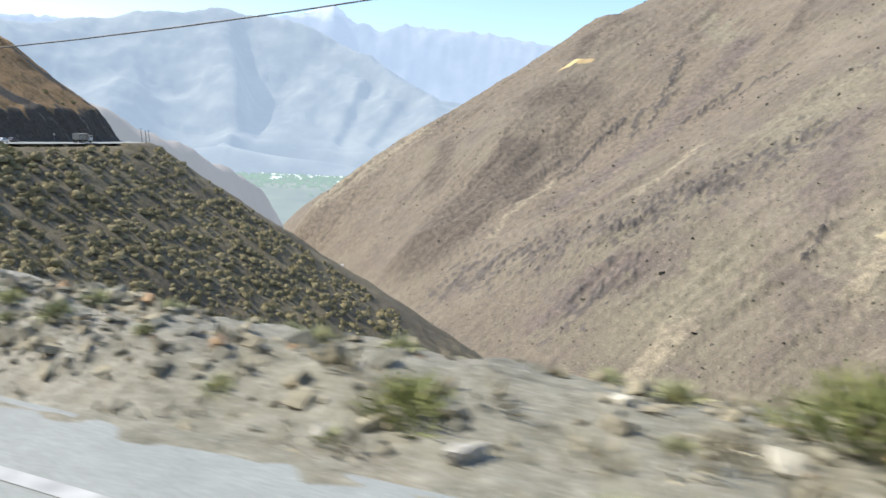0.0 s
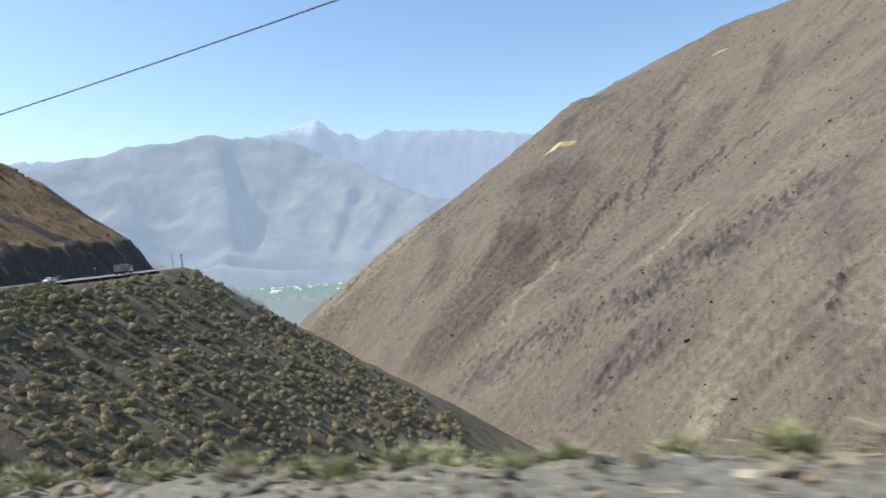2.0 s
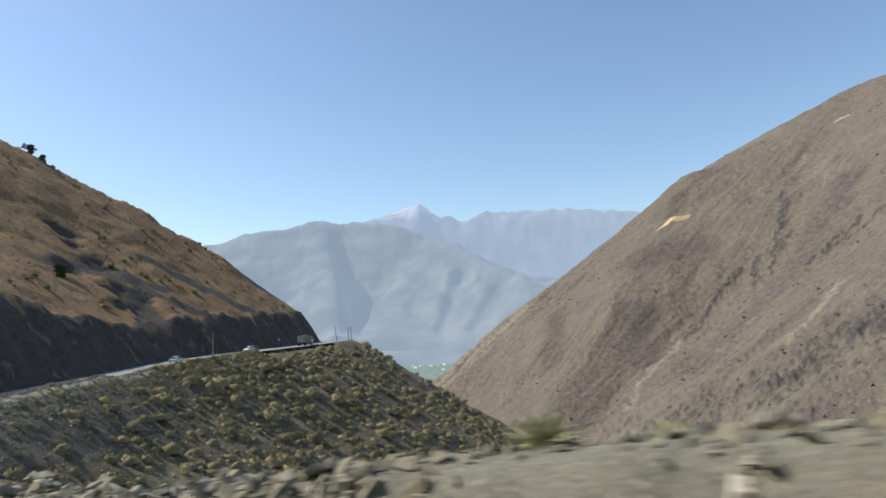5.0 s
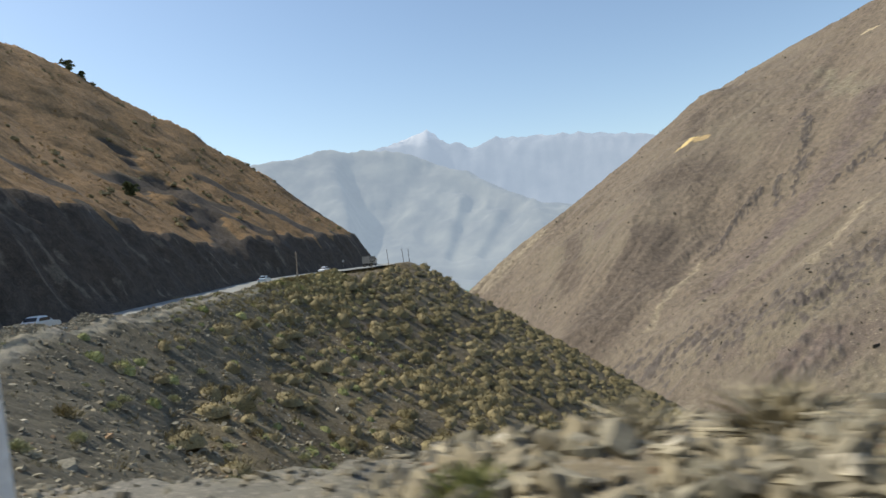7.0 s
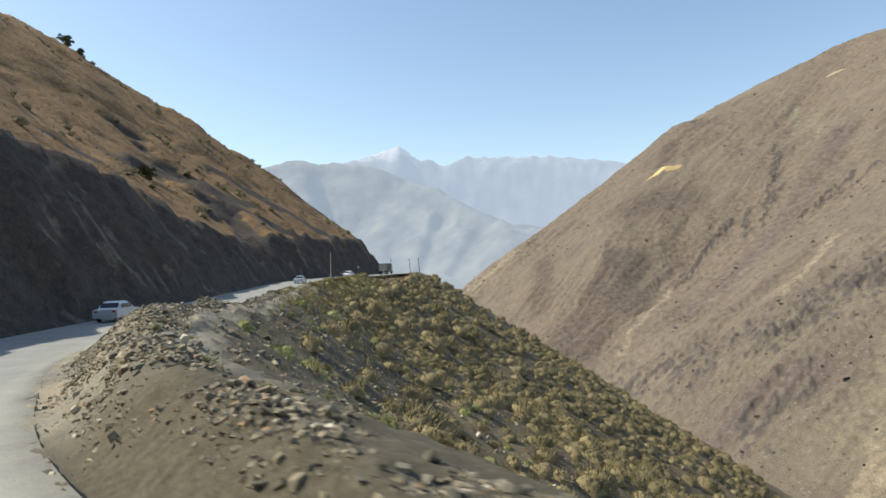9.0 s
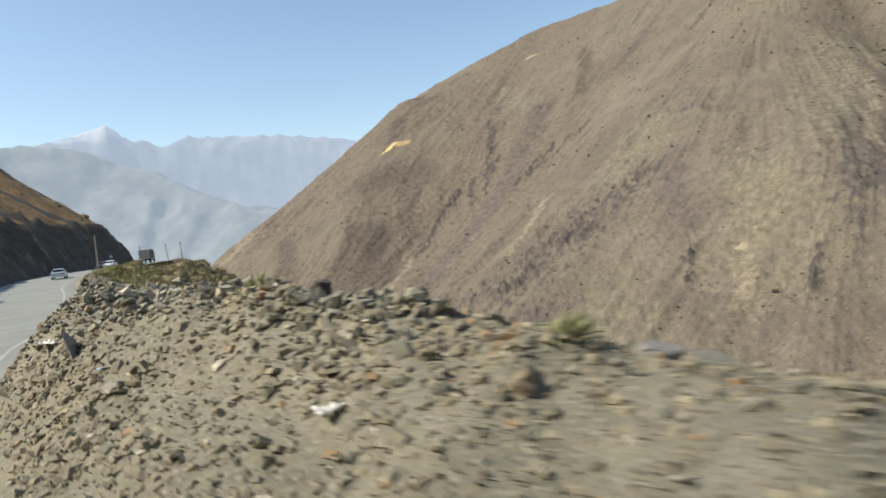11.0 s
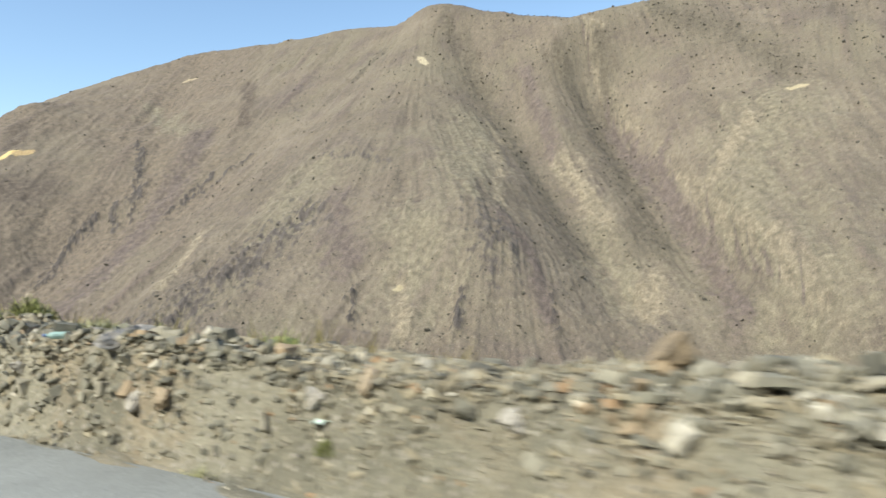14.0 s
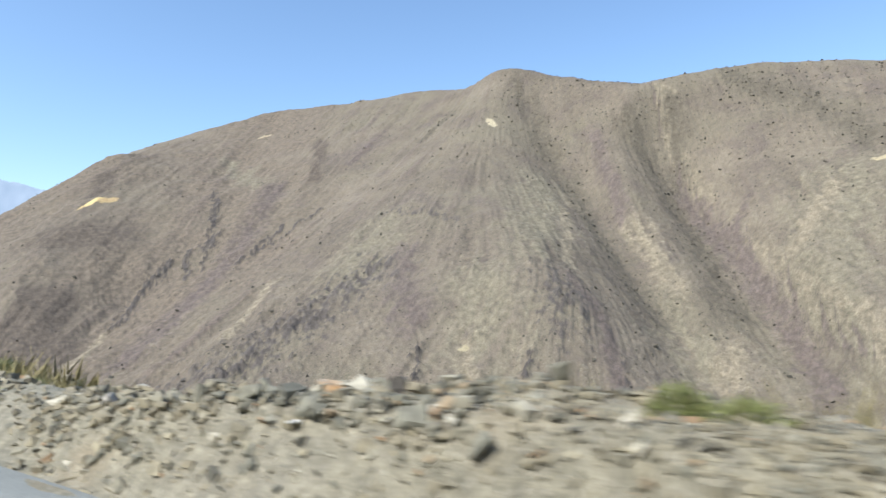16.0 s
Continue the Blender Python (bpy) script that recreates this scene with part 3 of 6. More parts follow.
def belt(lines, sway, edge_noise, core=0.7):
    """How far each place lies in the stretches round the lines: 1 inside, 0 outside, with a ragged edge."""
    qx, qy = mx + sway * fbm(mx / 70, my / 70, 4), my + sway * fbm(my / 70 + 9, mx / 70, 4)
    out = np.zeros(mx.shape)
    for width, pts in lines:
        out = np.maximum(out, np.clip(1.25 - core * line_distance(qx, qy, pts) / width + edge_noise, 0, 1))
    return out


lean_noise = 0.45 * np.clip(rills, -0.8, 0.8) + 0.5 * np.clip(fine_rills, -0.8, 0.8) + 0.35 * fbm(mx / 18, my / 18, 4, 0.65) - 0.2
crag = belt(CRAGS, 9, 0.8 * fbm(mx / 9, my / 9, 4, 0.7) + 0.9 * np.clip(fine_rills, -1, 1) - 0.35, 0.8)
rough_rock = belt(BROKEN, 16, 0.9 * fbm(mx / 16, my / 16, 5, 0.7) + 0.8 * np.clip(fine_rills, -1, 1) - 0.4, 0.55)
violet = belt(VIOLET, 10, lean_noise)
tan = belt(TAN, 6, lean_noise)
olive = belt(OLIVE_GROUND, 25, lean_noise)
shrubby = belt(SHRUBBY, 12, lean_noise)
brown = belt(BROWN, 14, 0.6 * lean_noise)
# the flat brown face on the low spur's shaded side: its shade is painted in
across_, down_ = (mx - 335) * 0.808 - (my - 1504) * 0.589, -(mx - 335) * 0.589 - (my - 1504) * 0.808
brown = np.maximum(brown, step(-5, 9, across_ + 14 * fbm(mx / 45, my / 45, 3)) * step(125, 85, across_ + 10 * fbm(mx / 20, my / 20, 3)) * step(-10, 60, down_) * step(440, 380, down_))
# the toothed bank above the east gully: pale ribs between violet rills
beside = line_distance(mx, my, RIDGES["east_gully"])
up_side = beside / 0.35
along = (mx - 670) * 0.76 + (my - 181) * 0.65 - 0.935 * up_side + 8 * fbm(mx / 30, my / 30, 3)
bank_side = step(0, 8, (mx - 995) * 0.65 - (my - 372) * 0.76)
tongue = 0.5 + 0.9 * perlin(along / 19, along * 0 + 2) + 0.5 * perlin(along / 70, along * 0 + 5) + 0.3 * perlin(along / 7, along * 0 + 9)
violet = np.maximum(violet, 0.85 * bank_side * step(-0.02, 0.2, tongue - up_side / 130))
tan = np.maximum(tan * (1 - 0.8 * bank_side * step(200, 100, up_side)), 0.7 * bank_side * step(0.02, 0.3, up_side / 130 - tongue) * step(210, 120, up_side + 60 * fbm(mx / 40, my / 40, 3)))
# the smooth shrubby side between the facet's edge and the rib beyond it
calm = 1 - 0.7 * np.clip(1.5 - np.minimum(line_distance(mx, my, RIDGES["facet_edge"]), line_distance(mx, my, RIDGES["facet_gully"])) / 90, 0, 1)
warm = np.clip(1.15 - np.minimum(line_distance(mx, my, RIDGES["west_spur"]), line_distance(mx, my, RIDGES["crag_spur"])) / 420, 0, 1) + 0.25 * fbm(mx / 120, my / 120, 3)
wx, wy = mx + 30 * fbm(mx / 200, my / 200, 3), my + 30 * fbm(my / 200, mx / 200 + 7, 3)
relief = relief * (1 - 0.5 * np.clip(1 - line_distance(mx, my, RIDGES["skyline"]) / 130, 0, 1))
mz = mz + relief * (5.5 * (ridged(wx / 170, wy / 170, 5, 0.5) - 0.9) + 4.6 * calm * rills + 2.4 * calm * fine_rills + 1.0 * finest + 1.0 * (ridged(wx / 24, wy / 24, 4, 0.6) - 0.5)
                    + rough_rock * (3.6 * fine_rills + 2.0 * finest + 1.6 * (ridged(mx / 13, my / 13, 3, 0.7) - 0.3)) + crag * (2.5 + 2.6 * finest + 2.0 * fine_rills + 1.2 * ridged(mx / 12, my / 12, 3, 0.6)) - 1.5 * bank_side * step(-0.2, 0.3, tongue - up_side / 130) * step(20, 60, up_side))
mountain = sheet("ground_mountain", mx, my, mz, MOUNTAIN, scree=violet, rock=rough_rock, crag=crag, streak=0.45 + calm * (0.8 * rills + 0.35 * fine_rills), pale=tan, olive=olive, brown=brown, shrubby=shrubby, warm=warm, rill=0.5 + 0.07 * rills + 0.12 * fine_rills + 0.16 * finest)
tagged(mountain, "bare brown mountain with scree gullies and rock ribs", "mountain", kind="structure")

# ---- the valley floor and the far ranges ----
fx, fy = np.meshgrid(np.linspace(-2600, 2600, 60), np.linspace(-900, 4700, 60), indexing="ij")
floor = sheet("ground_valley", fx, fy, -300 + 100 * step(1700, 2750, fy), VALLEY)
tagged(floor, "hazy valley floor with fields", "valley", kind="structure")

NEAR_RANGE = {
    "crest": [(-2500, 2800, 300), (-1476, 3506, 412), (-1340, 3734, 495), (-1118, 3932, 578), (-959, 4015, 587), (-786, 4093, 651), (-602, 4122, 633), (-389, 4121, 591), (-175, 4101, 534), (11, 3997, 434), (225, 3783, 302), (407, 3518, 157), (557, 3246, 12), (700, 3000, -120)],
    "ravine": [(-623, 4061, 554), (-572, 3712, 232), (-464, 3503, 47), (-508, 3332, -46), (-571, 3173, -100)],
    "shoulder": [(-824, 4044, 632), (-633, 3454, 224), (-561, 3241, 56), (-599, 3043, -65)],
    "bank": [(-152, 4069, 509), (-310, 3560, 117), (-447, 3216, -67)],
    "rib": [(-1, 3792, 299), (-149, 3175, -94)],
    "rib_gully": [(59, 3758, 224), (-95, 3259, -102)],
    "rib_low": [(178, 3581, 160), (0, 3152, -98)],
    "rib_low_gully": [(236, 3560, 111), (58, 3241, -107)],
    "west": [(-1335, 3718, 482), (-1160, 3275, 167), (-1077, 2870, -13)],
    "foot": [(-2500, 2300, -120), (-1300, 2700, -160), (-600, 3080, -170), (-150, 3060, -180), (250, 2950, -190), (700, 2700, -210)],
    "behind": [(-2500, 3700, 100), (-600, 4450, 300), (500, 4200, 100)],
}
ax, ay = polar(2650, 4500, 120, -42, 22, 330, 0, 0)
ar = np.hypot(ax, ay)
az = skeleton_height(ax, ay, list(NEAR_RANGE.values()), 1.2, 30) + 20 * step(-160, 100, skeleton_height(ax, ay, list(NEAR_RANGE.values()), 1.2, 30)) * (ridged(ax / 330, ay / 330, 5, 0.5) - 0.8) - 150 * step(2950, 2650, ar)
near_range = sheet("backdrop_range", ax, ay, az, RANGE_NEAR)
tagged(near_range, "blue hazy mountain range beyond the valley", "mountain range", kind="structure")

FAR_RANGE = {
    "crest": [(-2600, 3700, 420), (-1500, 4300, 540), (-725, 4587, 641), (-487, 4654, 700), (-349, 4688, 750), (-208, 4710, 799), (-48, 4714, 710), (61, 4698, 677), (262, 4704, 710), (486, 4685, 698), (703, 4617, 681), (967, 4529, 663), (1206, 4392, 608), (1516, 4133, 504), (2300, 3700, 420)],
    "foot": [(-2600, 3300, -100), (0, 4100, 0), (1700, 3600, -50)],
}
bx, by = polar(3950, 4820, 40, -34, 30, 340, 0, 0)
bz = skeleton_height(bx, by, list(FAR_RANGE.values()), 1.2, 20) + 28 * (ridged(bx / 240, by / 240, 4, 0.5) - 0.6)
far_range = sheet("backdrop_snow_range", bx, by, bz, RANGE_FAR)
tagged(far_range, "pale snow-capped range on the horizon", "mountain range", kind="structure")

SIDE_SPUR = {
    "crest": [(-800, 900, 260), (-480, 1130, 30), (-357, 1254, -39), (-245, 1483, -121), (-215, 1640, -210), (-200, 1780, -285)],
    "foot": [(-260, 700, -290), (-140, 1100, -298), (-120, 1500, -300), (-160, 1850, -300)],
    "rear": [(-1100, 1300, 150), (-620, 1700, -120), (-380, 2000, -290)],
}
cx_, cy_ = polar(800, 2050, 80, -38, -1, 170, 0, 0)
cz_ = skeleton_height(cx_, cy_, list(SIDE_SPUR.values()), 1.3, 15) + 9 * (ridged(cx_ / 140, cy_ / 140, 5, 0.5) - 0.6)
# the haze before this spur is emission in its material
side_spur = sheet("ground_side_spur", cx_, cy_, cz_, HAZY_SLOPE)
tagged(side_spur, "hazy brown spur running down to the valley", "mountain spur", kind="structure")

# ---- small helpers for things ----
def part(name, bm, mat, parent=None, label=""):
    me = bpy.data.meshes.new(name)
    bm.to_mesh(me)
    bm.free()
    me.materials.append(mat)
    ob = new(name, me)
    if parent:
        ob.parent = parent
    if label:
        ob["label"] = label
    return ob


def box(bm, centre, size, bevel=0.0, taper=1.0, turn=None):
    """A box; taper narrows its top."""
    made = bmesh.ops.create_cube(bm, size=1.0)["verts"]
    for v in made:
        k = taper if v.co.z > 0 else 1.0
        v.co = Vector((v.co.x * size[0] * k, v.co.y * size[1] * k, v.co.z * size[2]))
        if turn:
            v.co = turn @ v.co
        v.co += Vector(centre)
    if bevel:
        edges = list({e for v in made for e in v.link_edges})
        bmesh.ops.bevel(bm, geom=edges, offset=bevel, segments=2, affect="EDGES")
    return bm


def rod(bm, a, b, r0, r1, sides=8):
    a, b = Vector(a), Vector(b)
    m = Matrix.Translation((a + b) / 2) @ (b - a).to_track_quat("Z", "Y").to_matrix().to_4x4()
    bmesh.ops.create_cone(bm, cap_ends=True, segments=sides, radius1=r0, radius2=r1, depth=(b - a).length, matrix=m)
    return bm


def paint(name, colour, rough=0.5, metal=0.0, vary=0.15, scale=6.0):
    m, n, l = material(name, rough)
    t = n.new("ShaderNodeTexNoise")
    t.inputs["Scale"].default_value, t.inputs["Detail"].default_value = scale, 6
    co = n.new("ShaderNodeTexCoord")
    l.new(co.outputs["Object"], t.inputs["Vector"])
    r = n.new("ShaderNodeValToRGB")
    r.color_ramp.elements[0].position, r.color_ramp.elements[0].color = 0.3, (*[c * (1 - vary) for c in colour], 1)
    r.color_ramp.elements[1].position, r.color_ramp.elements[1].color = 0.7, (*[min(1, c * (1 + vary)) for c in colour], 1)
    l.new(t.outputs["Fac"], r.inputs[0])
    p = n["Principled BSDF"]
    l.new(r.outputs[0], p.inputs["Base Color"])
    p.inputs["Metallic"].default_value = metal
    return m


def stone_material(name, single, tones=((0.0, (0.295, 0.265, 0.19)), (0.25, (0.245, 0.226, 0.17)), (0.42, (0.195, 0.19, 0.15)), (0.58, (0.36, 0.328, 0.238)), (0.7, (0.28, 0.265, 0.205)), (0.88, (0.34, 0.235, 0.14)), (0.91, (0.125, 0.121, 0.1)), (0.965, (0.55, 0.52, 0.43)))):
    """Broken rock of several colours; each piece its own."""
    m, n, l = material(name, 0.9)
    if single:
        pick = n.new("ShaderNodeObjectInfo").outputs["Random"]
    else:
        pick = n.new("ShaderNodeNewGeometry").outputs["Random Per Island"]
    r = n.new("ShaderNodeValToRGB")
    r.color_ramp.interpolation = "CONSTANT"
    while len(r.color_ramp.elements) < len(tones):
        r.color_ramp.elements.new(0.5)
    for e, (pos, col) in zip(r.color_ramp.elements, tones):
        e.position, e.color = pos, (*col, 1)
    l.new(pick, r.inputs[0])
    g = n.new("ShaderNodeNewGeometry")
    t = n.new("ShaderNodeTexNoise")
    t.inputs["Scale"].default_value, t.inputs["Detail"].default_value = 9.0, 8
    l.new(g.outputs["Position"], t.inputs["Vector"])
    mul = n.new("ShaderNodeMix")
    mul.data_type, mul.blend_type = "RGBA", "MULTIPLY"
    mul.inputs[0].default_value = 0.75
    l.new(r.outputs[0], mul.inputs[6])
    tone = n.new("ShaderNodeValToRGB")
    tone.color_ramp.elements[0].position, tone.color_ramp.elements[0].color = 0.3, (0.5, 0.48, 0.45, 1)
    tone.color_ramp.elements[1].position, tone.color_ramp.elements[1].color = 0.65, (1.15, 1.12, 1.05, 1)
    l.new(t.outputs["Fac"], tone.inputs[0])
    l.new(tone.outputs[0], mul.inputs[7])
    l.new(mul.outputs[2], n["Principled BSDF"].inputs["Base Color"])
    b = n.new("ShaderNodeBump")
    b.inputs["Strength"].default_value, b.inputs["Distance"].default_value = 0.6, 0.03
    l.new(t.outputs["Fac"], b.inputs["Height"])
    l.new(b.outputs[0], n["Principled BSDF"].inputs["Normal"])
    return m


def leaf_material(name, a, b, scale=0.35):
    m, n, l = material(name, 0.8)
    g = n.new("ShaderNodeNewGeometry")
    t = n.new("ShaderNodeTexNoise")
    t.inputs["Scale"].default_value, t.inputs["Detail"].default_value = scale, 3
    l.new(g.outputs["Position"], t.inputs["Vector"])
    add = n.new("ShaderNodeMath")
    add.operation = "MULTIPLY_ADD"
    l.new(g.outputs["Random Per Island"], add.inputs[0])
    add.inputs[1].default_value = 0.35
    l.new(t.outputs["Fac"], add.inputs[2])
    r = n.new("ShaderNodeValToRGB")
    r.color_ramp.elements[0].position, r.color_ramp.elements[0].color = 0.45, (*a, 1)
    r.color_ramp.elements[1].position, r.color_ramp.elements[1].color = 0.9, (*b, 1)
    l.new(add.outputs[0], r.inputs[0])
    fine = n.new("ShaderNodeTexNoise")
    fine.inputs["Scale"].default_value, fine.inputs["Detail"].default_value, fine.inputs["Roughness"].default_value = 7.0, 5, 0.7
    l.new(g.outputs["Position"], fine.inputs["Vector"])
    mottle = n.new("ShaderNodeValToRGB")
    mottle.color_ramp.elements[0].position, mottle.color_ramp.elements[0].color = 0.35, (0.55, 0.55, 0.55, 1)
    mottle.color_ramp.elements[1].position, mottle.color_ramp.elements[1].color = 0.65, (1.25, 1.22, 1.15, 1)
    l.new(fine.outputs["Fac"], mottle.inputs[0])
    mul = n.new("ShaderNodeMix")
    mul.data_type, mul.blend_type = "RGBA", "MULTIPLY"
    mul.inputs[0].default_value = 1.0
    l.new(r.outputs[0], mul.inputs[6])
    l.new(mottle.outputs[0], mul.inputs[7])
    l.new(mul.outputs[2], n["Principled BSDF"].inputs["Base Color"])
    bump = n.new("ShaderNodeBump")
    bump.inputs["Strength"].default_value, bump.inputs["Distance"].default_value = 0.6, 0.05
    l.new(fine.outputs["Fac"], bump.inputs["Height"])
    l.new(bump.outputs[0], n["Principled BSDF"].inputs["Normal"])
    return m


STONE, STONES = stone_material("stone", True), stone_material("rubble", False)
GREY_STONES = stone_material("grey_rubble", False, ((0.0, (0.23, 0.226, 0.182)), (0.3, (0.3, 0.29, 0.232)), (0.55, (0.16, 0.16, 0.132)), (0.7, (0.38, 0.36, 0.288)), (0.88, (0.34, 0.27, 0.18)), (0.94, (0.55, 0.53, 0.45))))
SAGE = leaf_material("sage_leaf", (0.165, 0.144, 0.066), (0.3, 0.255, 0.135), 0.12)
WEED = leaf_material("weed_leaf", (0.27, 0.295, 0.15), (0.5, 0.5, 0.3), 1.5)
DUSKY_LEAF = leaf_material("dusky_leaf", (0.05, 0.045, 0.033), (0.085, 0.074, 0.052))
DARK_LEAF = leaf_material("juniper_leaf", (0.065, 0.085, 0.035), (0.14, 0.17, 0.07))
BARK = paint("bark", (0.12, 0.09, 0.06), 0.9, vary=0.4)
POLE_WOOD = paint("tarred_pole_wood", (0.07, 0.055, 0.045), 0.85, vary=0.5, scale=3)
PALE_WOOD = paint("weathered_pole_wood", (0.3, 0.26, 0.21), 0.85, vary=0.4, scale=3)
CONCRETE = paint("pole_concrete", (0.4, 0.38, 0.34), 0.9, vary=0.2, scale=5)
WHITE_PAINT = paint("worn_white_paint", (0.72, 0.72, 0.70), 0.7, vary=0.12, scale=8)
LINE_PAINT = paint("worn_line_paint", (0.36, 0.36, 0.35), 0.8, vary=0.35, scale=3)
BLACK_PAINT = paint("black_paint", (0.02, 0.02, 0.02), 0.6)
CABLE = paint("cable_black", (0.015, 0.015, 0.015), 0.5)
RUBBER = paint("rubber", (0.02, 0.02, 0.02), 0.9)
STEEL = paint("steel", (0.4, 0.4, 0.4), 0.35, 1.0)
CAR_GLASS = paint("car_glass", (0.02, 0.025, 0.03), 0.08, vary=0.0)


def at_road(s, u, lift=0.0, turn=0.0):
    """A pose on the road's surface, facing along it."""
    x, y, z = (float(v) for v in on_road(s, u))
    i = int(np.argmin(np.abs(LINE_S - s)))
    return pose(x, y, z + lift, 0, 0, math.degrees(math.atan2(TANG[i, 1], TANG[i, 0])) + turn)


def on_ground(s, u, lift=0.0, fine=True):
    x, y, _ = on_road(s, u)
    return Vector((float(x), float(y), float(ground_height(x, y, fine=fine)) + lift))


# ---- line on the asphalt ----
ss, uu = np.meshgrid(np.concatenate([np.arange(-60, 89, 1.0)]), np.array([4.14, 4.26]), indexing="ij")
lx, ly, lz = on_road(ss, uu)
tagged(sheet("road_edge_line", lx, ly, lz + 0.021, LINE_PAINT), "faded white edge line on the asphalt", "road marking", kind="structure")
ss, uu = np.meshgrid(np.arange(146, 240, 1.0), np.array([0.0, 0.14]), indexing="ij")
lx, ly, lz = on_road(ss, uu + np.minimum(4.1, edge(ss) - 1.05))
tagged(sheet("road_edge_line", lx, ly, lz + 0.021, LINE_PAINT), "faded white edge line on the asphalt", "road marking", kind="structure")

# ---- broken rock ----
rock_rng = np.random.RandomState(11)


def rock_mesh(name, n=13, flat=0.6, mat=STONE):
    bm = bmesh.new()
    for k in range(n):
        p = np.array((k & 1, k >> 1 & 1, k >> 2 & 1)) * 2.0 - 1 + rock_rng.uniform(-0.55, 0.4, 3) if k < 8 else rock_rng.uniform(-1.15, 1.15, 3)
        bm.verts.new((p[0] * 0.46, p[1] * 0.34, p[2] * 0.42 * flat))
    bmesh.ops.convex_hull(bm, input=bm.verts)
    bmesh.ops.delete(bm, geom=[v for v in bm.verts if not v.link_faces], context="VERTS")
    me = bpy.data.meshes.new(name)
    bm.to_mesh(me)
    bm.free()
    me.materials.append(mat)
    return me


ROCK_SHAPES = [rock_mesh("stone", 8 + k % 3, (0.3, 0.5, 0.7, 0.42)[k % 4]) for k in range(12)]


def joined(name, templates, places, turns, sizes, mat, smooth=False):
    """Many small pieces as one mesh: templates are lists of (points, faces)."""
    pts, loops, starts, count, run = [], [], [], 0, 0
    for k, (tv, tf) in enumerate(templates):
        pick = np.arange(len(places)) % len(templates) == k
        P, T, S = places[pick], turns[pick], sizes[pick]
        v = np.einsum("nij,kj->nki", T, tv) * S[:, None, None] + P[:, None, :]
        pts.append(v.reshape(-1, 3))
        base = count + np.arange(len(P)) * len(tv)
        size = tf.shape[1]
        f = (tf[None] + base[:, None, None]).reshape(-1, size)
        loops.append(f.ravel())
        starts.append(run + np.arange(len(f)) * size)
        run += f.size
        count += v.shape[0] * v.shape[1]
    me = bpy.data.meshes.new(name)
    pts, loops, starts = np.concatenate(pts), np.concatenate(loops), np.concatenate(starts)
    me.vertices.add(len(pts))
    me.vertices.foreach_set("co", pts.astype(np.float32).ravel())
    me.loops.add(len(loops))
    me.loops.foreach_set("vertex_index", loops.astype(np.int32))
    me.polygons.add(len(starts))
    me.polygons.foreach_set("loop_start", starts.astype(np.int32))
    me.update(calc_edges=True)
    me.validate()
    if smooth:
        me.shade_smooth()
    else:
        me.shade_flat()
    me.materials.append(mat)
    return new(name, me)


def arrays(me):
    me.calc_loop_triangles()
    return (np.array([v.co[:] for v in me.vertices]), np.array([t.vertices[:] for t in me.loop_triangles]))


def turns_for(n, tilt, rng):
    out = np.empty((n, 3, 3))
    for i in range(n):
        out[i] = np.array(Euler((rng.normal(0, tilt), rng.normal(0, tilt), rng.uniform(0, 6.283))).to_matrix())
    return out


# stretches of the way (from, to, how much rubble, nearest, farthest from the road's middle)
HEAPS = [(-10, 5, 0.3, 5.1, 8.5, 0.75), (5, 17, 1.7, 5.1, 7.0, 0.8), (17, 24, 0.5, 5.1, 8.5, 0.6), (24, 40, 0.3, 5.1, 8, 0.75), (40, 60, 1.3, 5.2, 9.0, 0.7), (60, 84, 2.6, 5.2, 8.8, 0.9), (84, 112, 0.8, 4.4, 12, 0.55), (112, 122, 1.4, 3.2, 8.5, 0.65), (122, 129, 2.0, 3.0, 7.8, 0.42), (129, 136, 2.4, 3.0, 7.8, 0.48),
         (136, 150, 2.0, 3.2, 7.6, 0.48), (150, 155, 1.6, 3.8, 8.2, 0.58), (155, 163, 1.4, 4.4, 8.2, 0.42), (163, 172, 2.2, 5.1, 8.0, 0.56), (172, 186, 1.9, 5.1, 8.0, 0.46), (186, 200, 1.1, 5.0, 9.2, 0.7), (200, 235, 0.6, 5.2, 9.0, 1.0)]
rub = np.random.RandomState(5)
rs_, ru_, rk_ = [], [], []
for a, b_, amount, u0, u1, coarse in HEAPS:
    k = int((b_ - a) * (680 if 121 < a < 200 else 400) * amount)
    rk_.append(np.full(k, coarse))
    rs_.append(rub.uniform(a, b_, k))
    low_ = np.maximum(u0, edge(rs_[-1]) - 0.1)
    ru_.append(low_ + (np.minimum(u1, np.interp(rs_[-1], CREST_AT[0], CREST_AT[1]) + 0.9) - low_) * rub.beta(1.1, 1.05, k))
rs_, ru_, rk_ = np.concatenate(rs_), np.concatenate(ru_), np.concatenate(rk_)
keep = (ru_ > edge(rs_) - 0.1 + 0.6 * rub.uniform(0, 1, len(rs_)) ** 3) & (fbm(rs_ / 2.6, ru_ / 1.8, 3) + rub.uniform(-0.6, 0.6, len(rs_)) > np.where((rs_ > 160) & (rs_ < 184), -0.55, np.where((rs_ > 122) & (rs_ < 160), -0.3, -0.12)))
rs_, ru_, rk_ = rs_[keep], ru_[keep], rk_[keep]
sx, sy, _ = on_road(rs_, ru_)
size = rk_ * np.clip(0.062 * np.exp(rub.normal(0, 0.55, len(rs_))), 0.028, 0.2) * (1 + 0.4 * np.clip(fbm(rs_ / 4, ru_ / 2, 2), -0.5, 1)) * np.interp(ru_ - edge(rs_), [0, 1.2], [0.6, 1])
sz = ground_height(sx, sy, fine=True) + rub.uniform(-0.15, 0.35, len(size)) * size
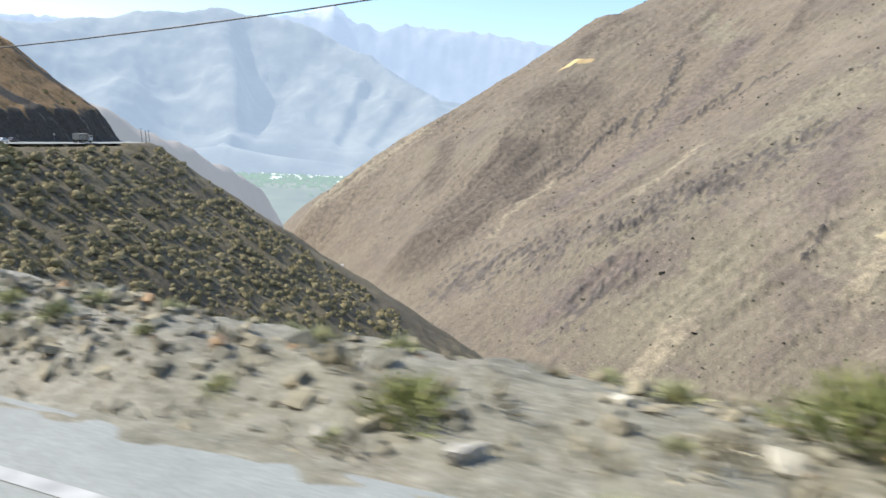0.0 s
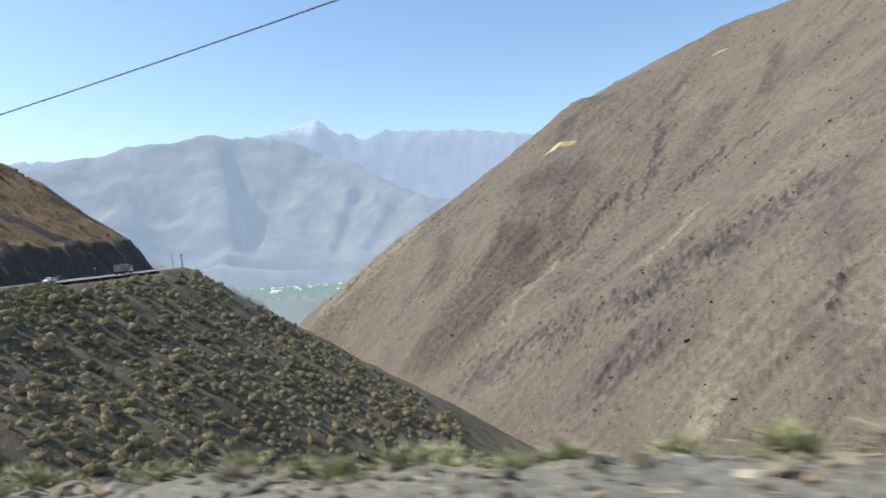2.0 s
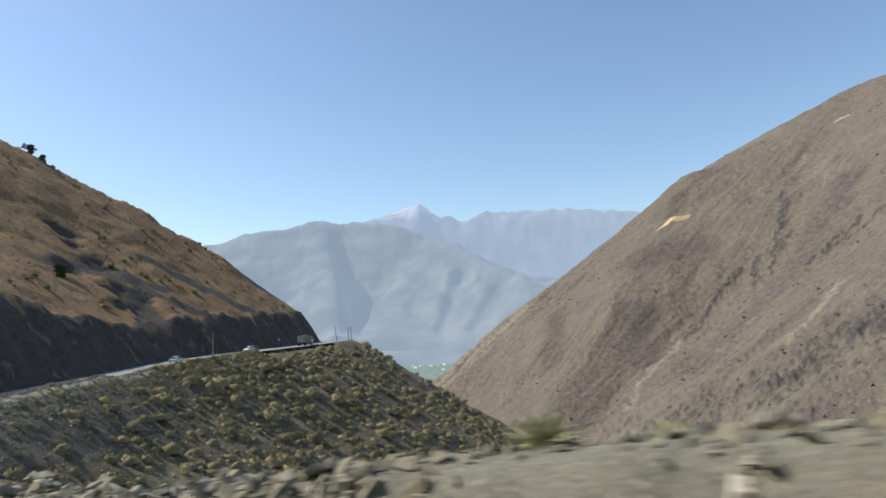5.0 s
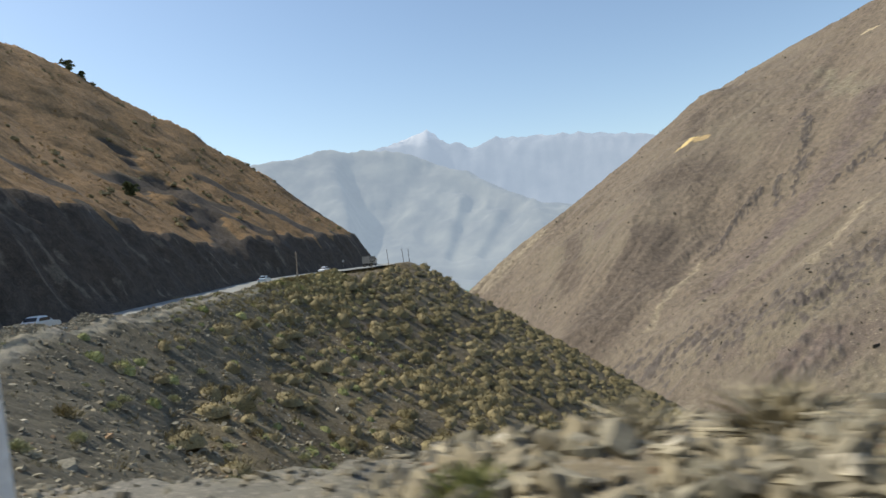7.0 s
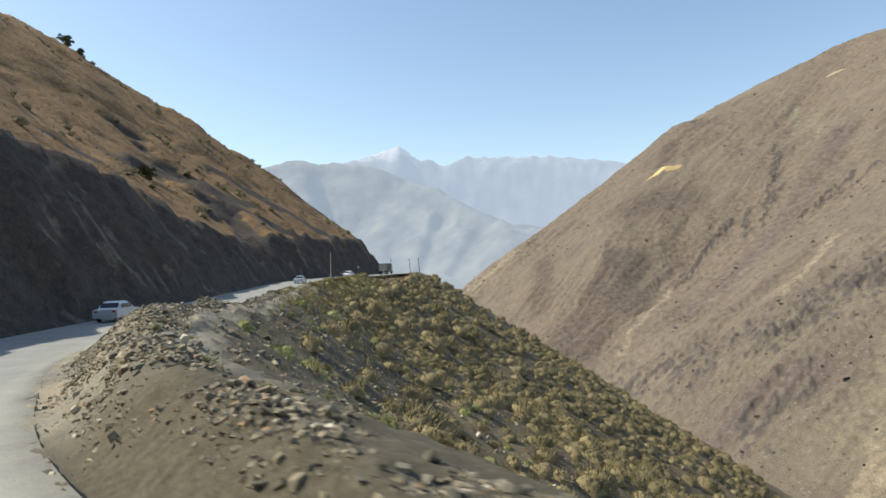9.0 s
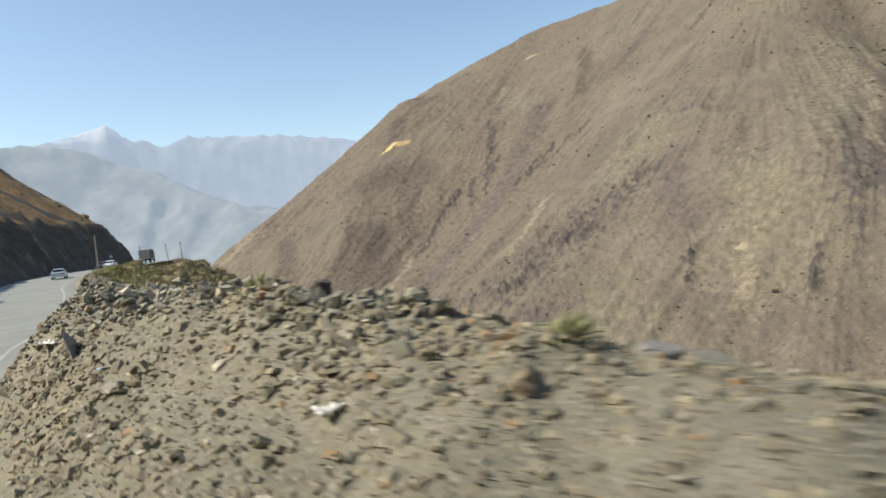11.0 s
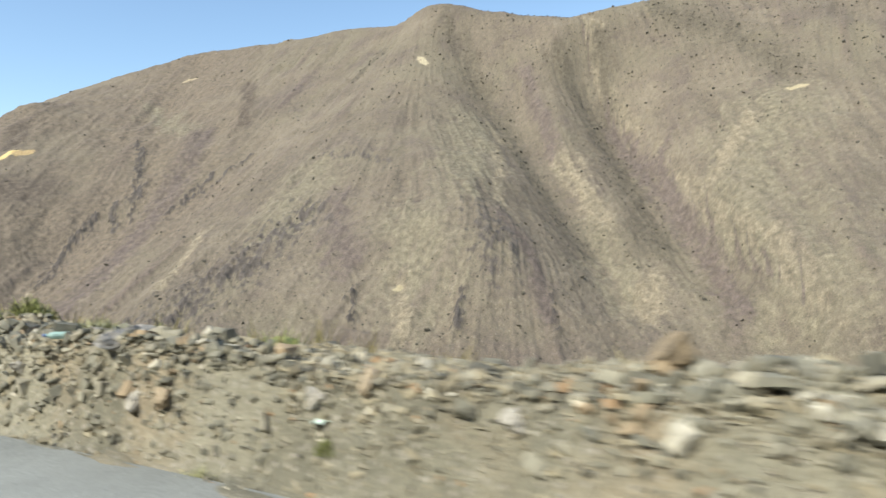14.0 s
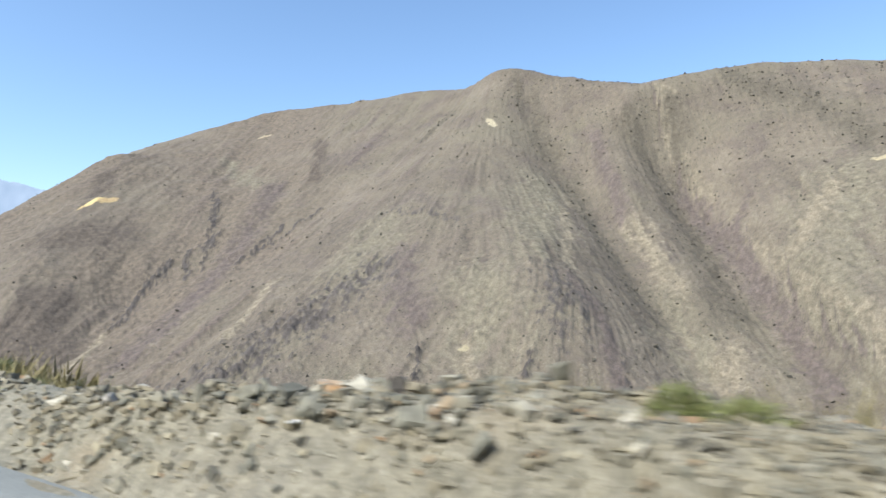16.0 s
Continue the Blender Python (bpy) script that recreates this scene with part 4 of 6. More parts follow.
spun = turns_for(len(sx), 0.45, rub)
large = size > 0.05
CHIP_SHAPES = [rock_mesh("chip", 6, (0.4, 0.6, 0.8)[k % 3]) for k in range(6)]
rubble = joined("rubble", [arrays(m) for m in ROCK_SHAPES], np.stack([sx, sy, sz], 1)[large], spun[large], size[large] * 1.4, STONES)
small_rubble = joined("small_rubble", [arrays(m) for m in CHIP_SHAPES], np.stack([sx, sy, sz], 1)[~large], spun[~large], size[~large] * 1.5, STONES)
tagged(small_rubble, "small stone chips strewn over the verge", "rubble", kind="stuff")
k = 26000
gs, gu = rub.uniform(119, 190, k), 2.7 + 4.6 * rub.beta(1.4, 1.1, k)
ok = gu > edge(gs) + 0.5 * rub.uniform(0, 1, k) ** 2
sx, sy, _ = on_road(gs[ok], gu[ok])
size = np.clip(0.02 * np.exp(rub.normal(0, 0.4, len(sx))), 0.01, 0.05)
tagged(joined("gravel", [arrays(m) for m in CHIP_SHAPES], np.stack([sx, sy, ground_height(sx, sy, fine=True) + 0.2 * size], 1), turns_for(len(sx), 0.5, rub), size * 1.5, STONES), "loose gravel covering the bank's lower side", "gravel", kind="stuff")
tagged(rubble, "loose broken stones strewn along the dusty verge", "rubble", kind="stuff")

# heaps of dark grey broken stone: along, across, reach along, reach across, how many
hs_, hu_ = [], []
for s0, u0, a, b_, k in ((138.2, 6.0, 1.5, 0.9, 1700), (136.0, 5.3, 1.1, 0.8, 500), (133.9, 6.0, 0.7, 0.6, 500), (131.6, 6.0, 1.2, 0.5, 500), (147.8, 6.0, 2.4, 0.8, 1000), (151.0, 6.2, 1.6, 0.7, 500), (160.5, 6.0, 2.2, 0.8, 1300), (142.0, 5.8, 1.2, 0.8, 350), (121.5, 6.2, 1.6, 0.7, 200), (166.2, 5.95, 2.0, 0.55, 800), (169.5, 6.0, 2.2, 0.6, 900), (173.5, 6.1, 2.4, 0.6, 250), (187.5, 6.2, 2.0, 0.8, 350)):
    hs_.append(s0 + a * rub.normal(0, 0.5, k))
    hu_.append(u0 + b_ * rub.normal(0, 0.6, k))
hs_, hu_ = np.concatenate(hs_), np.concatenate(hu_)
ok = hu_ > edge(hs_) + 0.2
hs_, hu_ = hs_[ok], hu_[ok]
sx, sy, _ = on_road(hs_, hu_)
size = np.clip(0.045 * np.exp(rub.normal(0, 0.5, len(hs_))), 0.02, 0.15)
dark_rubble = joined("dark_rubble", [arrays(m) for m in ROCK_SHAPES], np.stack([sx, sy, ground_height(sx, sy, fine=True) + rub.uniform(0.1, 0.9, len(size)) * size], 1), turns_for(len(sx), 0.6, rub), size * 1.4, GREY_STONES)
tagged(dark_rubble, "heaps of dark grey broken stone on the bank", "rubble", kind="stuff")

# coarse gravel on the scree below the road
k = 8000
gs, gu = rub.uniform(84, 215, k), 8 + 27 * rub.beta(1, 1.6, k)
sx, sy, _ = on_road(gs, gu)
size = np.clip(0.12 * np.exp(rub.normal(0, 0.45, k)), 0.05, 0.45)
scree_stones = joined("scree_stones", [arrays(m) for m in ROCK_SHAPES[:6]], np.stack([sx, sy, ground_height(sx, sy) + 0.02], 1), turns_for(k, 0.5, rub), size * 1.3, STONES)
tagged(scree_stones, "grey stones scattered over the scree slope", "stones", kind="stuff")

# larger stones, each a thing
big_rng = np.random.RandomState(23)
STONE_LABELS = ["angular tan stone lying on the gravel verge", "flat grey slab of stone on the rubble bank", "pale broken stone resting among the rubble", "brown weathered stone beside the asphalt"]
for a, b_, amount, u0, u1, coarse in HEAPS:
    for _ in range(int((b_ - a) * (0.55 if a > 100 else 0.9) * min(amount, 1.2))):
        s_, u_ = big_rng.uniform(a, b_), big_rng.uniform(max(u0, float(edge(a)) + 0.1), u1 - 0.6)
        if u_ < float(edge(s_)) + 0.15:
            continue
        k = int(big_rng.randint(12))
        sz_ = min(coarse, 1.2) * float(np.clip(0.17 * np.exp(big_rng.normal(0, 0.35)), 0.12, 0.42))
        ob = new("stone", ROCK_SHAPES[k])
        ob.matrix_basis = Matrix.Translation(on_ground(s_, u_, 0.12 * sz_)) @ Euler((big_rng.normal(0, 0.35), big_rng.normal(0, 0.35), big_rng.uniform(0, 6.3))).to_matrix().to_4x4() @ Matrix.Diagonal((sz_ * 1.3,) * 3 + (1,))
        tagged(ob, STONE_LABELS[k % 4], "stone", "stones on the verge")


def boulder(label, s, u, size, turn, mat, cuts=5, lift=0.35, seed=1):
    """A large broken block with chipped faces."""
    rng = np.random.RandomState(seed)
    bm = bmesh.new()
    bmesh.ops.create_icosphere(bm, subdivisions=4, radius=0.5)
    planes = [(Vector(rng.normal(size=3)).normalized(), rng.uniform(0.2, 0.36)) for _ in range(cuts + 9)]
    for v in bm.verts:
        for nrm, d in planes:
            k = v.co.dot(nrm) - d
            if k > 0:
                v.co -= nrm * k * 0.98
        v.co += v.co.normalized() * 0.09 * noise.noise(v.co * 3.5 + Vector((0, seed, 0))) + v.co.normalized() * 0.04 * noise.ridged_multi_fractal(v.co * 5 + Vector((seed, 0, 0)), 0.9, 2.1, 4, 1.0, 1.5) - v.co.normalized() * 0.035
    for v in bm.verts:
        v.co = Vector((v.co.x * size[0], v.co.y * size[1], v.co.z * size[2])) * 1.35
    ob = part("boulder", bm, mat)
    ob.matrix_basis = Matrix.Translation(on_ground(s, u, lift * size[2])) @ Euler((rng.normal(0, 0.15), rng.normal(0, 0.15), radians(turn))).to_matrix().to_4x4()
    return tagged(ob, label, "boulder")


DARK_ROCK = ground_material("dark_rock", (0.05, 0.045, 0.04), (0.1, 0.09, 0.078), (0.2, 0.18, 0.145), 1.2, 1.0, size=0.015)
GREY_ROCK = ground_material("grey_rock", (0.17, 0.165, 0.152), (0.26, 0.25, 0.23), (0.36, 0.345, 0.31), 1.2, 0.9, size=0.015)
TAN_ROCK = ground_material("tan_rock", (0.2, 0.16, 0.11), (0.3, 0.24, 0.16), (0.42, 0.35, 0.25), 1.2, 0.8, size=0.015)
RUST_ROCK = ground_material("rust_rock", (0.15, 0.12, 0.09), (0.28, 0.2, 0.12), (0.4, 0.34, 0.26), 0.9, 0.9, size=0.015, extra=[(1.7, 0.5, 0.6, (0.38, 0.22, 0.09))])
STAINED_ROCK = ground_material("stained_rock", (0.17, 0.165, 0.152), (0.28, 0.27, 0.25), (0.42, 0.4, 0.37), 1.2, 0.9, size=0.015, extra=[(1.1, 0.45, 0.52, (0.42, 0.19, 0.055)), (1.7, 0.6, 0.66, (0.55, 0.53, 0.5))])
PALE_ROCK = ground_material("pale_rock", (0.33, 0.31, 0.26), (0.45, 0.42, 0.36), (0.56, 0.53, 0.46), 1.2, 0.8, size=0.015)
boulder("big dark jagged boulder on the rubble bank", 44.3, 5.9, (0.95, 0.8, 0.8), 20, DARK_ROCK, 7, 0.3, 3)
boulder("dark cracked boulder beside the road edge", 45.1, 6.2, (0.5, 0.45, 0.45), 70, DARK_ROCK, 7, 0.3, 4)
boulder("reddish weathered rock on the bank crest", 46.9, 6.7, (0.6, 0.45, 0.35), 40, RUST_ROCK, 6, 0.3, 5)
boulder("tan block leaning on the bank crest", 47.2, 6.2, (0.48, 0.42, 0.34), 10, TAN_ROCK, 6, 0.4, 25)
boulder("orange-stained grey boulder on the bank", 48.9, 5.75, (0.74, 0.6, 0.58), 30, STAINED_ROCK, 7, 0.4, 6)
boulder("dark split boulder on the bank", 48.5, 5.95, (0.42, 0.34, 0.36), -30, DARK_ROCK, 6, 0.3, 7)
boulder("squat dark boulder among rubble", 46.1, 5.9, (0.5, 0.4, 0.42), 15, DARK_ROCK, 6, 0.3, 8)
boulder("brown cracked block on the bank crest", 46.7, 6.4, (0.42, 0.4, 0.4), 65, GREY_ROCK, 6, 0.35, 18)
boulder("large grey slab boulder atop the rubble heap", 76.6, 6.8, (0.9, 0.7, 0.58), 35, GREY_ROCK, 7, 0.1, 9)
boulder("brown rounded boulder beside the asphalt edge", 153.6, 5.02, (0.56, 0.42, 0.36), 25, TAN_ROCK, 4, 0.0, 10)
boulder("pale rounded boulder on the bank crest", 161.6, 6.5, (0.34, 0.3, 0.34), 0, TAN_ROCK, 3, 0.4, 12)
boulder("flat pale grey slab leaning in the gravel", 135.9, 4.2, (0.42, 0.11, 0.42), 75, GREY_ROCK, 3, 0.3, 13)
boulder("pale yellowish block on the lower bank", 128.7, 5.3, (0.26, 0.2, 0.22), 20, TAN_ROCK, 5, 0.2, 41)
boulder("pale grey slab on the bank crest", 128.2, 6.3, (0.4, 0.3, 0.14), 10, GREY_ROCK, 5, 0.3, 42)
boulder("dark upright block on the bank crest", 132.6, 6.2, (0.3, 0.26, 0.4), 15, DARK_ROCK, 5, 0.3, 43)
boulder("small tan block in the gravel", 133.5, 4.3, (0.17, 0.13, 0.14), 50, TAN_ROCK, 5, 0.2, 44)
boulder("flat pale slab lying by the bank", 140.6, 4.9, (0.4, 0.14, 0.34), 100, TAN_ROCK, 5, 0.35, 14)
boulder("white limestone block on the verge", 144.5, 5.12, (0.27, 0.2, 0.22), 15, paint("limestone", (0.6, 0.58, 0.53), 0.9, vary=0.2), 5, 0.35, 16)
boulder("tan block at the foot of the bank", 160.3, 5.5, (0.2, 0.16, 0.16), 15, TAN_ROCK, 5, 0.3, 56)
boulder("pale brown block at the foot of the bank", 159.9, 5.57, (0.26, 0.2, 0.18), 50, TAN_ROCK, 5, 0.3, 57)
boulder("whitish block beside the asphalt edge", 166.6, 5.78, (0.26, 0.2, 0.24), 35, PALE_ROCK, 5, 0.3, 51)
boulder("pale tan block beside the asphalt edge", 166.2, 5.82, (0.26, 0.2, 0.18), 80, TAN_ROCK, 5, 0.3, 52)
boulder("pale weathered stone on the lower bank", 164.3, 5.87, (0.24, 0.18, 0.16), 10, PALE_ROCK, 5, 0.3, 53)
boulder("yellowish block on the lower bank", 163.8, 5.92, (0.22, 0.18, 0.18), 60, TAN_ROCK, 5, 0.3, 54)
boulder("pale stone at the foot of the bank", 168.9, 5.9, (0.26, 0.2, 0.18), 25, PALE_ROCK, 5, 0.3, 55)
boulder("grey block of stone on the verge", 156.2, 5.87, (0.36, 0.3, 0.24), 20, GREY_ROCK, 6, 0.35, 21)
boulder("rust-brown slab on the bank crest", 187.6, 6.12, (0.42, 0.25, 0.16), 70, RUST_ROCK, 6, 0.35, 22)
boulder("small dark rock on the bank crest", 187.0, 6.25, (0.2, 0.17, 0.17), 30, DARK_ROCK, 6, 0.35, 24)
boulder("white rounded stone on the gravel apron", 123.4, 4.65, (0.32, 0.14, 0.14), 100, PALE_ROCK, 3, 0.3, 61)
boulder("pale flat stone on the gravel apron", 129.5, 3.2, (0.22, 0.18, 0.1), 30, PALE_ROCK, 4, 0.3, 62)
boulder("tan rounded stone beside the asphalt edge", 154.3, 5.0, (0.24, 0.2, 0.2), 10, TAN_ROCK, 4, 0.1, 63)
boulder("grey split block on the bank's face", 151.0, 5.55, (0.28, 0.24, 0.22), 40, GREY_ROCK, 6, 0.3, 64)
boulder("tan angular block on the bank's face", 151.3, 5.85, (0.26, 0.2, 0.14), 15, TAN_ROCK, 6, 0.3, 65)
boulder("whitish stone on the lower bank", 190.8, 5.75, (0.22, 0.18, 0.2), 15, PALE_ROCK, 5, 0.3, 66)
boulder("pale stone at the asphalt edge", 162.5, 5.8, (0.2, 0.16, 0.16), 70, PALE_ROCK, 5, 0.3, 67)
boulder("whitish stone at the foot of the weeds", 1.3, 5.55, (0.3, 0.2, 0.2), 20, PALE_ROCK, 5, 0.3, 68)
boulder("pale flat stone beside the asphalt", 2.4, 5.5, (0.26, 0.16, 0.1), 60, PALE_ROCK, 5, 0.3, 69)
for k, (s_, u_) in enumerate([(167.2, 6.0), (167.6, 6.4), (168.0, 6.2), (167.8, 6.8), (168.4, 6.6), (171.7, 6.0), (172.2, 6.3), (172.6, 6.1), (169.2, 5.7), (169.8, 5.9), (153.4, 6.6), (153.9, 6.8)]):
    boulder("grey chunk of broken asphalt in the rubble", s_, u_, (0.42 + 0.06 * (k % 3), 0.34, 0.2), 40 * k, GREY_ROCK, 5, 0.1, 30 + k)


# ---- growth ----
def blades(n, rng, leaf, radius, height, upright=0.5, wide=0.3, inner=0.45):
    """Points and faces of a clump: thin leaves on a low dome, denser outside."""
    v, f = [], []
    for i in range(n):
        a, b_ = rng.uniform(0, 6.283), math.acos(rng.uniform(0.0, 1.0))
        r = radius * rng.uniform(inner, 1.0) * (1 + 0.22 * math.sin(3 * a + n))
        c = np.array((r * math.sin(b_) * math.cos(a), r * math.sin(b_) * math.sin(a), height * rng.uniform(inner, 1.0) * math.cos(b_) + 0.03))
        out = np.array((math.sin(b_) * math.cos(a), math.sin(b_) * math.sin(a), upright + math.cos(b_)))
        out = out + rng.normal(0, 0.45, 3)
        out /= np.linalg.norm(out)
        side = np.cross(out, rng.normal(size=3))
        side /= np.linalg.norm(side) + 1e-9
        L, w = leaf * rng.uniform(0.7, 1.4), leaf * wide * rng.uniform(0.67, 1.33)
        k = len(v)
        v += [c - out * L * 0.5 - side * w, c - out * L * 0.5 + side * w, c + out * L * 0.5 + side * w * 0.5, c + out * L * 0.5 - side * w * 0.5]
        f.append((k, k + 1, k + 2, k + 3))
    return np.array(v), np.array(f)


grow = np.random.RandomState(31)


def dome(rng, cols=12, rows=6):
    """The dense heart of a shrub: a round, lumpy dome of quads."""
    v, f = [], []
    for j in range(rows):
        for i in range(cols):
            b_, a = (rows - 1 - j) / (rows - 1) * 1.6 + 0.06, i / cols * 6.283
            r = rng.uniform(0.55, 0.72)
            v.append((r * math.sin(b_) * math.cos(a), r * math.sin(b_) * math.sin(a), 1.05 * r * math.cos(b_) + 0.04))
    for j in range(rows - 1):
        for i in range(cols):
            f.append((j * cols + i, j * cols + (i + 1) % cols, (j + 1) * cols + (i + 1) % cols, (j + 1) * cols + i))
    return np.array(v), np.array(f)


def spray(n, rng, reach, long_, wide, lift, squash=1.0):
    """Pointed leaves, three points each, growing up and out of a low mound."""
    v, f = [], []
    for i in range(n):
        a, b_ = rng.uniform(0, 6.283), math.acos(rng.uniform(0.03, 1.0) ** 0.8)
        out = np.array((math.sin(b_) * math.cos(a), math.sin(b_) * math.sin(a), squash * math.cos(b_)))
        grows = out + (0, 0, lift) + rng.normal(0, 0.35, 3)
        grows *= long_ * rng.uniform(0.6, 1.4) / np.linalg.norm(grows)
        side = np.cross(grows, rng.normal(size=3))
        side *= wide * rng.uniform(0.6, 1.4) / (np.linalg.norm(side) + 1e-9)
        root = out * rng.uniform(*reach) + (0, 0, 0.02)
        k = len(v)
        v += [root - side, root + side, root + grows]
        f.append((k, k + 1, k + 2))
    return np.array(v), np.array(f)


def shrub_far(rng, n=190):
    """A low rounded shrub: a lumpy heart under a thick coat of fine leaves."""
    lumps = rng.normal(0, 1, (5, 3))
    v, q = dome(rng, 9, 4)
    v = v / 0.635
    for p in v:
        p *= 0.8 + 0.1 * np.sin(3.1 * p @ lumps[0] + 1) + 0.08 * np.sin(5.3 * p @ lumps[1])
    v = v * (1, 1, 0.88) - (0, 0, 0.12)
    f = np.concatenate([q[:, :3], q[:, [0, 2, 3]]])
    w, g = spray(n, rng, (0.5, 0.85), 0.3, 0.026, 1.0, 0.9)
    return np.concatenate([v, w]), np.concatenate([f, g + len(v)])


SHRUB_FAR = [shrub_far(grow) for _ in range(6)]
TUFT = [spray(26, grow, (0.1, 0.6), 0.6, 0.03, 1.2, 0.5) for _ in range(6)]
SHRUB_NEAR = [blades(520, grow, 0.26, 0.95, 0.85, 0.8, 0.09) for _ in range(4)]


def mesh_from(name, data, mat):
    me = bpy.data.meshes.new(name)
    me.from_pydata([tuple(p) for p in data[0]], [], [tuple(int(i) for i in q) for q in data[1]])
    me.materials.append(mat)
    return me


k = 6500
gs, gu = grow.uniform(90, 350, k), 11 + 110 * grow.beta(1, 1.2, k)
chance = np.interp(gs + 0.7 * gu, [90, 150, 180, 215, 500], [0.08, 0.2, 0.5, 1, 1]) * np.interp(gu, [11, 18, 200], [0.5, 1, 1])
keep = (grow.uniform(0, 1, k) < chance) & (fbm(gs / 13, gu / 13, 2) > -0.4)
gs, gu = gs[keep], gu[keep]
sx, sy, _ = on_road(gs, gu)
size = np.clip(grow.lognormal(0.36, 0.36, len(gs)), 0.6, 2.6) * np.interp(gs + 0.7 * gu, [90, 180, 230], [0.45, 0.85, 1.05])
apart = []
for i in range(len(gs)):  # no two crowns grow through one another
    if all((sx[i] - sx[j]) ** 2 + (sy[i] - sy[j]) ** 2 > (0.62 * (size[i] + size[j])) ** 2 for j in apart):
        apart.append(i)
gs, gu, sx, sy, size = gs[apart], gu[apart], sx[apart], sy[apart], size[apart]
spun = turns_for(len(gs), 0.08, grow) * np.stack([grow.uniform(0.85, 1.3, len(gs)), grow.uniform(0.8, 1.1, len(gs)), grow.uniform(0.65, 1.05, len(gs))], 1)[:, None, :]
tagged(joined("slope_shrubs", SHRUB_FAR, np.stack([sx, sy, ground_height(sx, sy) - 0.08], 1), spun, size, SAGE, True), "olive sage shrubs dotted over the scree slope", "shrubs", kind="stuff")

# greener, denser shrubs just below the road towards the bend
k = 300
gs, gu = grow.uniform(205, 262, k), 7.4 + 14 * grow.beta(1, 1.6, k)
sx, sy, _ = on_road(gs, gu)
OLIVE = leaf_material("olive_leaf", (0.2, 0.185, 0.08), (0.37, 0.325, 0.16))
tagged(joined("verge_shrubs", SHRUB_FAR, np.stack([sx, sy, ground_height(sx, sy) - 0.06], 1), turns_for(k, 0.1, grow), np.clip(grow.lognormal(-0.35, 0.3, k), 0.35, 1.2), OLIVE, True), "yellow-green shrubs along the road's outer edge", "shrubs", kind="stuff")

# bright green bushes here and there on the upper scree
k = 60
gs, gu = grow.uniform(128, 215, k), 9 + 24 * grow.beta(1, 1.3, k)
sx, sy, _ = on_road(gs, gu)
GREEN = leaf_material("green_leaf", (0.2, 0.235, 0.08), (0.36, 0.38, 0.16))
tagged(joined("green_bushes", SHRUB_FAR, np.stack([sx, sy, ground_height(sx, sy) - 0.06], 1), turns_for(k, 0.1, grow), np.clip(grow.lognormal(-0.5, 0.3, k), 0.35, 1.0), GREEN), "bright green bushes on the upper scree slope", "bushes", kind="stuff")

# yellow-green grass along the top of the slope
k = 2600
gs, gu = 262 - 105 * grow.beta(1, 1.8, k), 7.2 + 11 * grow.beta(1, 1.5, k)
sx, sy, _ = on_road(gs, gu)
tagged(joined("verge_grass", TUFT, np.stack([sx, sy, ground_height(sx, sy) - 0.03], 1), turns_for(k, 0.1, grow), np.clip(grow.lognormal(-0.8, 0.35, k), 0.2, 0.9), OLIVE), "yellow-green grass below the road's outer edge", "grass", kind="stuff")

# small plants on the bare part of the scree
k = 1500
gs, gu = grow.uniform(104, 215, k), 9 + 38 * grow.beta(1, 1.2, k)
sx, sy, _ = on_road(gs, gu)
tagged(joined("scree_plants", TUFT, np.stack([sx, sy, ground_height(sx, sy) - 0.03], 1), turns_for(k, 0.1, grow), np.clip(grow.lognormal(-1.2, 0.4, k), 0.14, 0.7), SAGE), "small olive plants scattered over the scree", "plants", kind="stuff")

# dry grass and litter between the shrubs
k = 6500
gs, gu = grow.uniform(150, 350, k), 9 + 105 * grow.beta(1, 1.2, k)
ok = grow.uniform(0, 1, k) < np.interp(gs + 0.5 * gu, [150, 215, 260], [0.15, 0.7, 1])
sx, sy, _ = on_road(gs[ok], gu[ok])
tagged(joined("slope_grass", TUFT, np.stack([sx, sy, ground_height(sx, sy) - 0.04], 1), turns_for(len(sx), 0.1, grow), np.clip(grow.lognormal(-0.75, 0.4, len(sx)), 0.2, 1.1), SAGE), "dry brown grass between the slope's shrubs", "grass", kind="stuff")

# tufts on the grassy hill above the cut
k = 3600
gs, gu = grow.uniform(120, 345, k), -(18 + 90 * grow.beta(1, 1.4, k))
sx, sy, _ = on_road(gs, gu)
tuft = ground_parts(sx, sy)[4] > 0.6
sx, sy = sx[tuft], sy[tuft]
size = np.clip(grow.lognormal(-0.7, 0.35, len(sx)), 0.2, 1.1)
DRY_GRASS = leaf_material("dry_grass", (0.2, 0.135, 0.055), (0.42, 0.29, 0.125))
tagged(joined("hill_tufts", TUFT, np.stack([sx, sy, ground_height(sx, sy) - 0.05], 1), turns_for(len(sx), 0.1, grow), size, DRY_GRASS), "dry golden grass tufts on the hill", "grass", kind="stuff")

k = 900
gs, gu = grow.uniform(120, 345, k), -(16 + 110 * grow.beta(1, 1.2, k))
sx, sy, _ = on_road(gs, gu)
ok = (ground_parts(sx, sy)[4] > 0.4) & (fbm(gs / 20, gu / 20, 2) > 0.0)
sx, sy = sx[ok], sy[ok]
tagged(joined("hill_shrubs", SHRUB_FAR, np.stack([sx, sy, ground_height(sx, sy) - 0.05], 1), turns_for(len(sx), 0.1, grow), np.clip(grow.lognormal(-0.35, 0.35, len(sx)), 0.3, 1.4), SAGE), "low olive shrubs among the dry hill grass", "shrubs", kind="stuff")

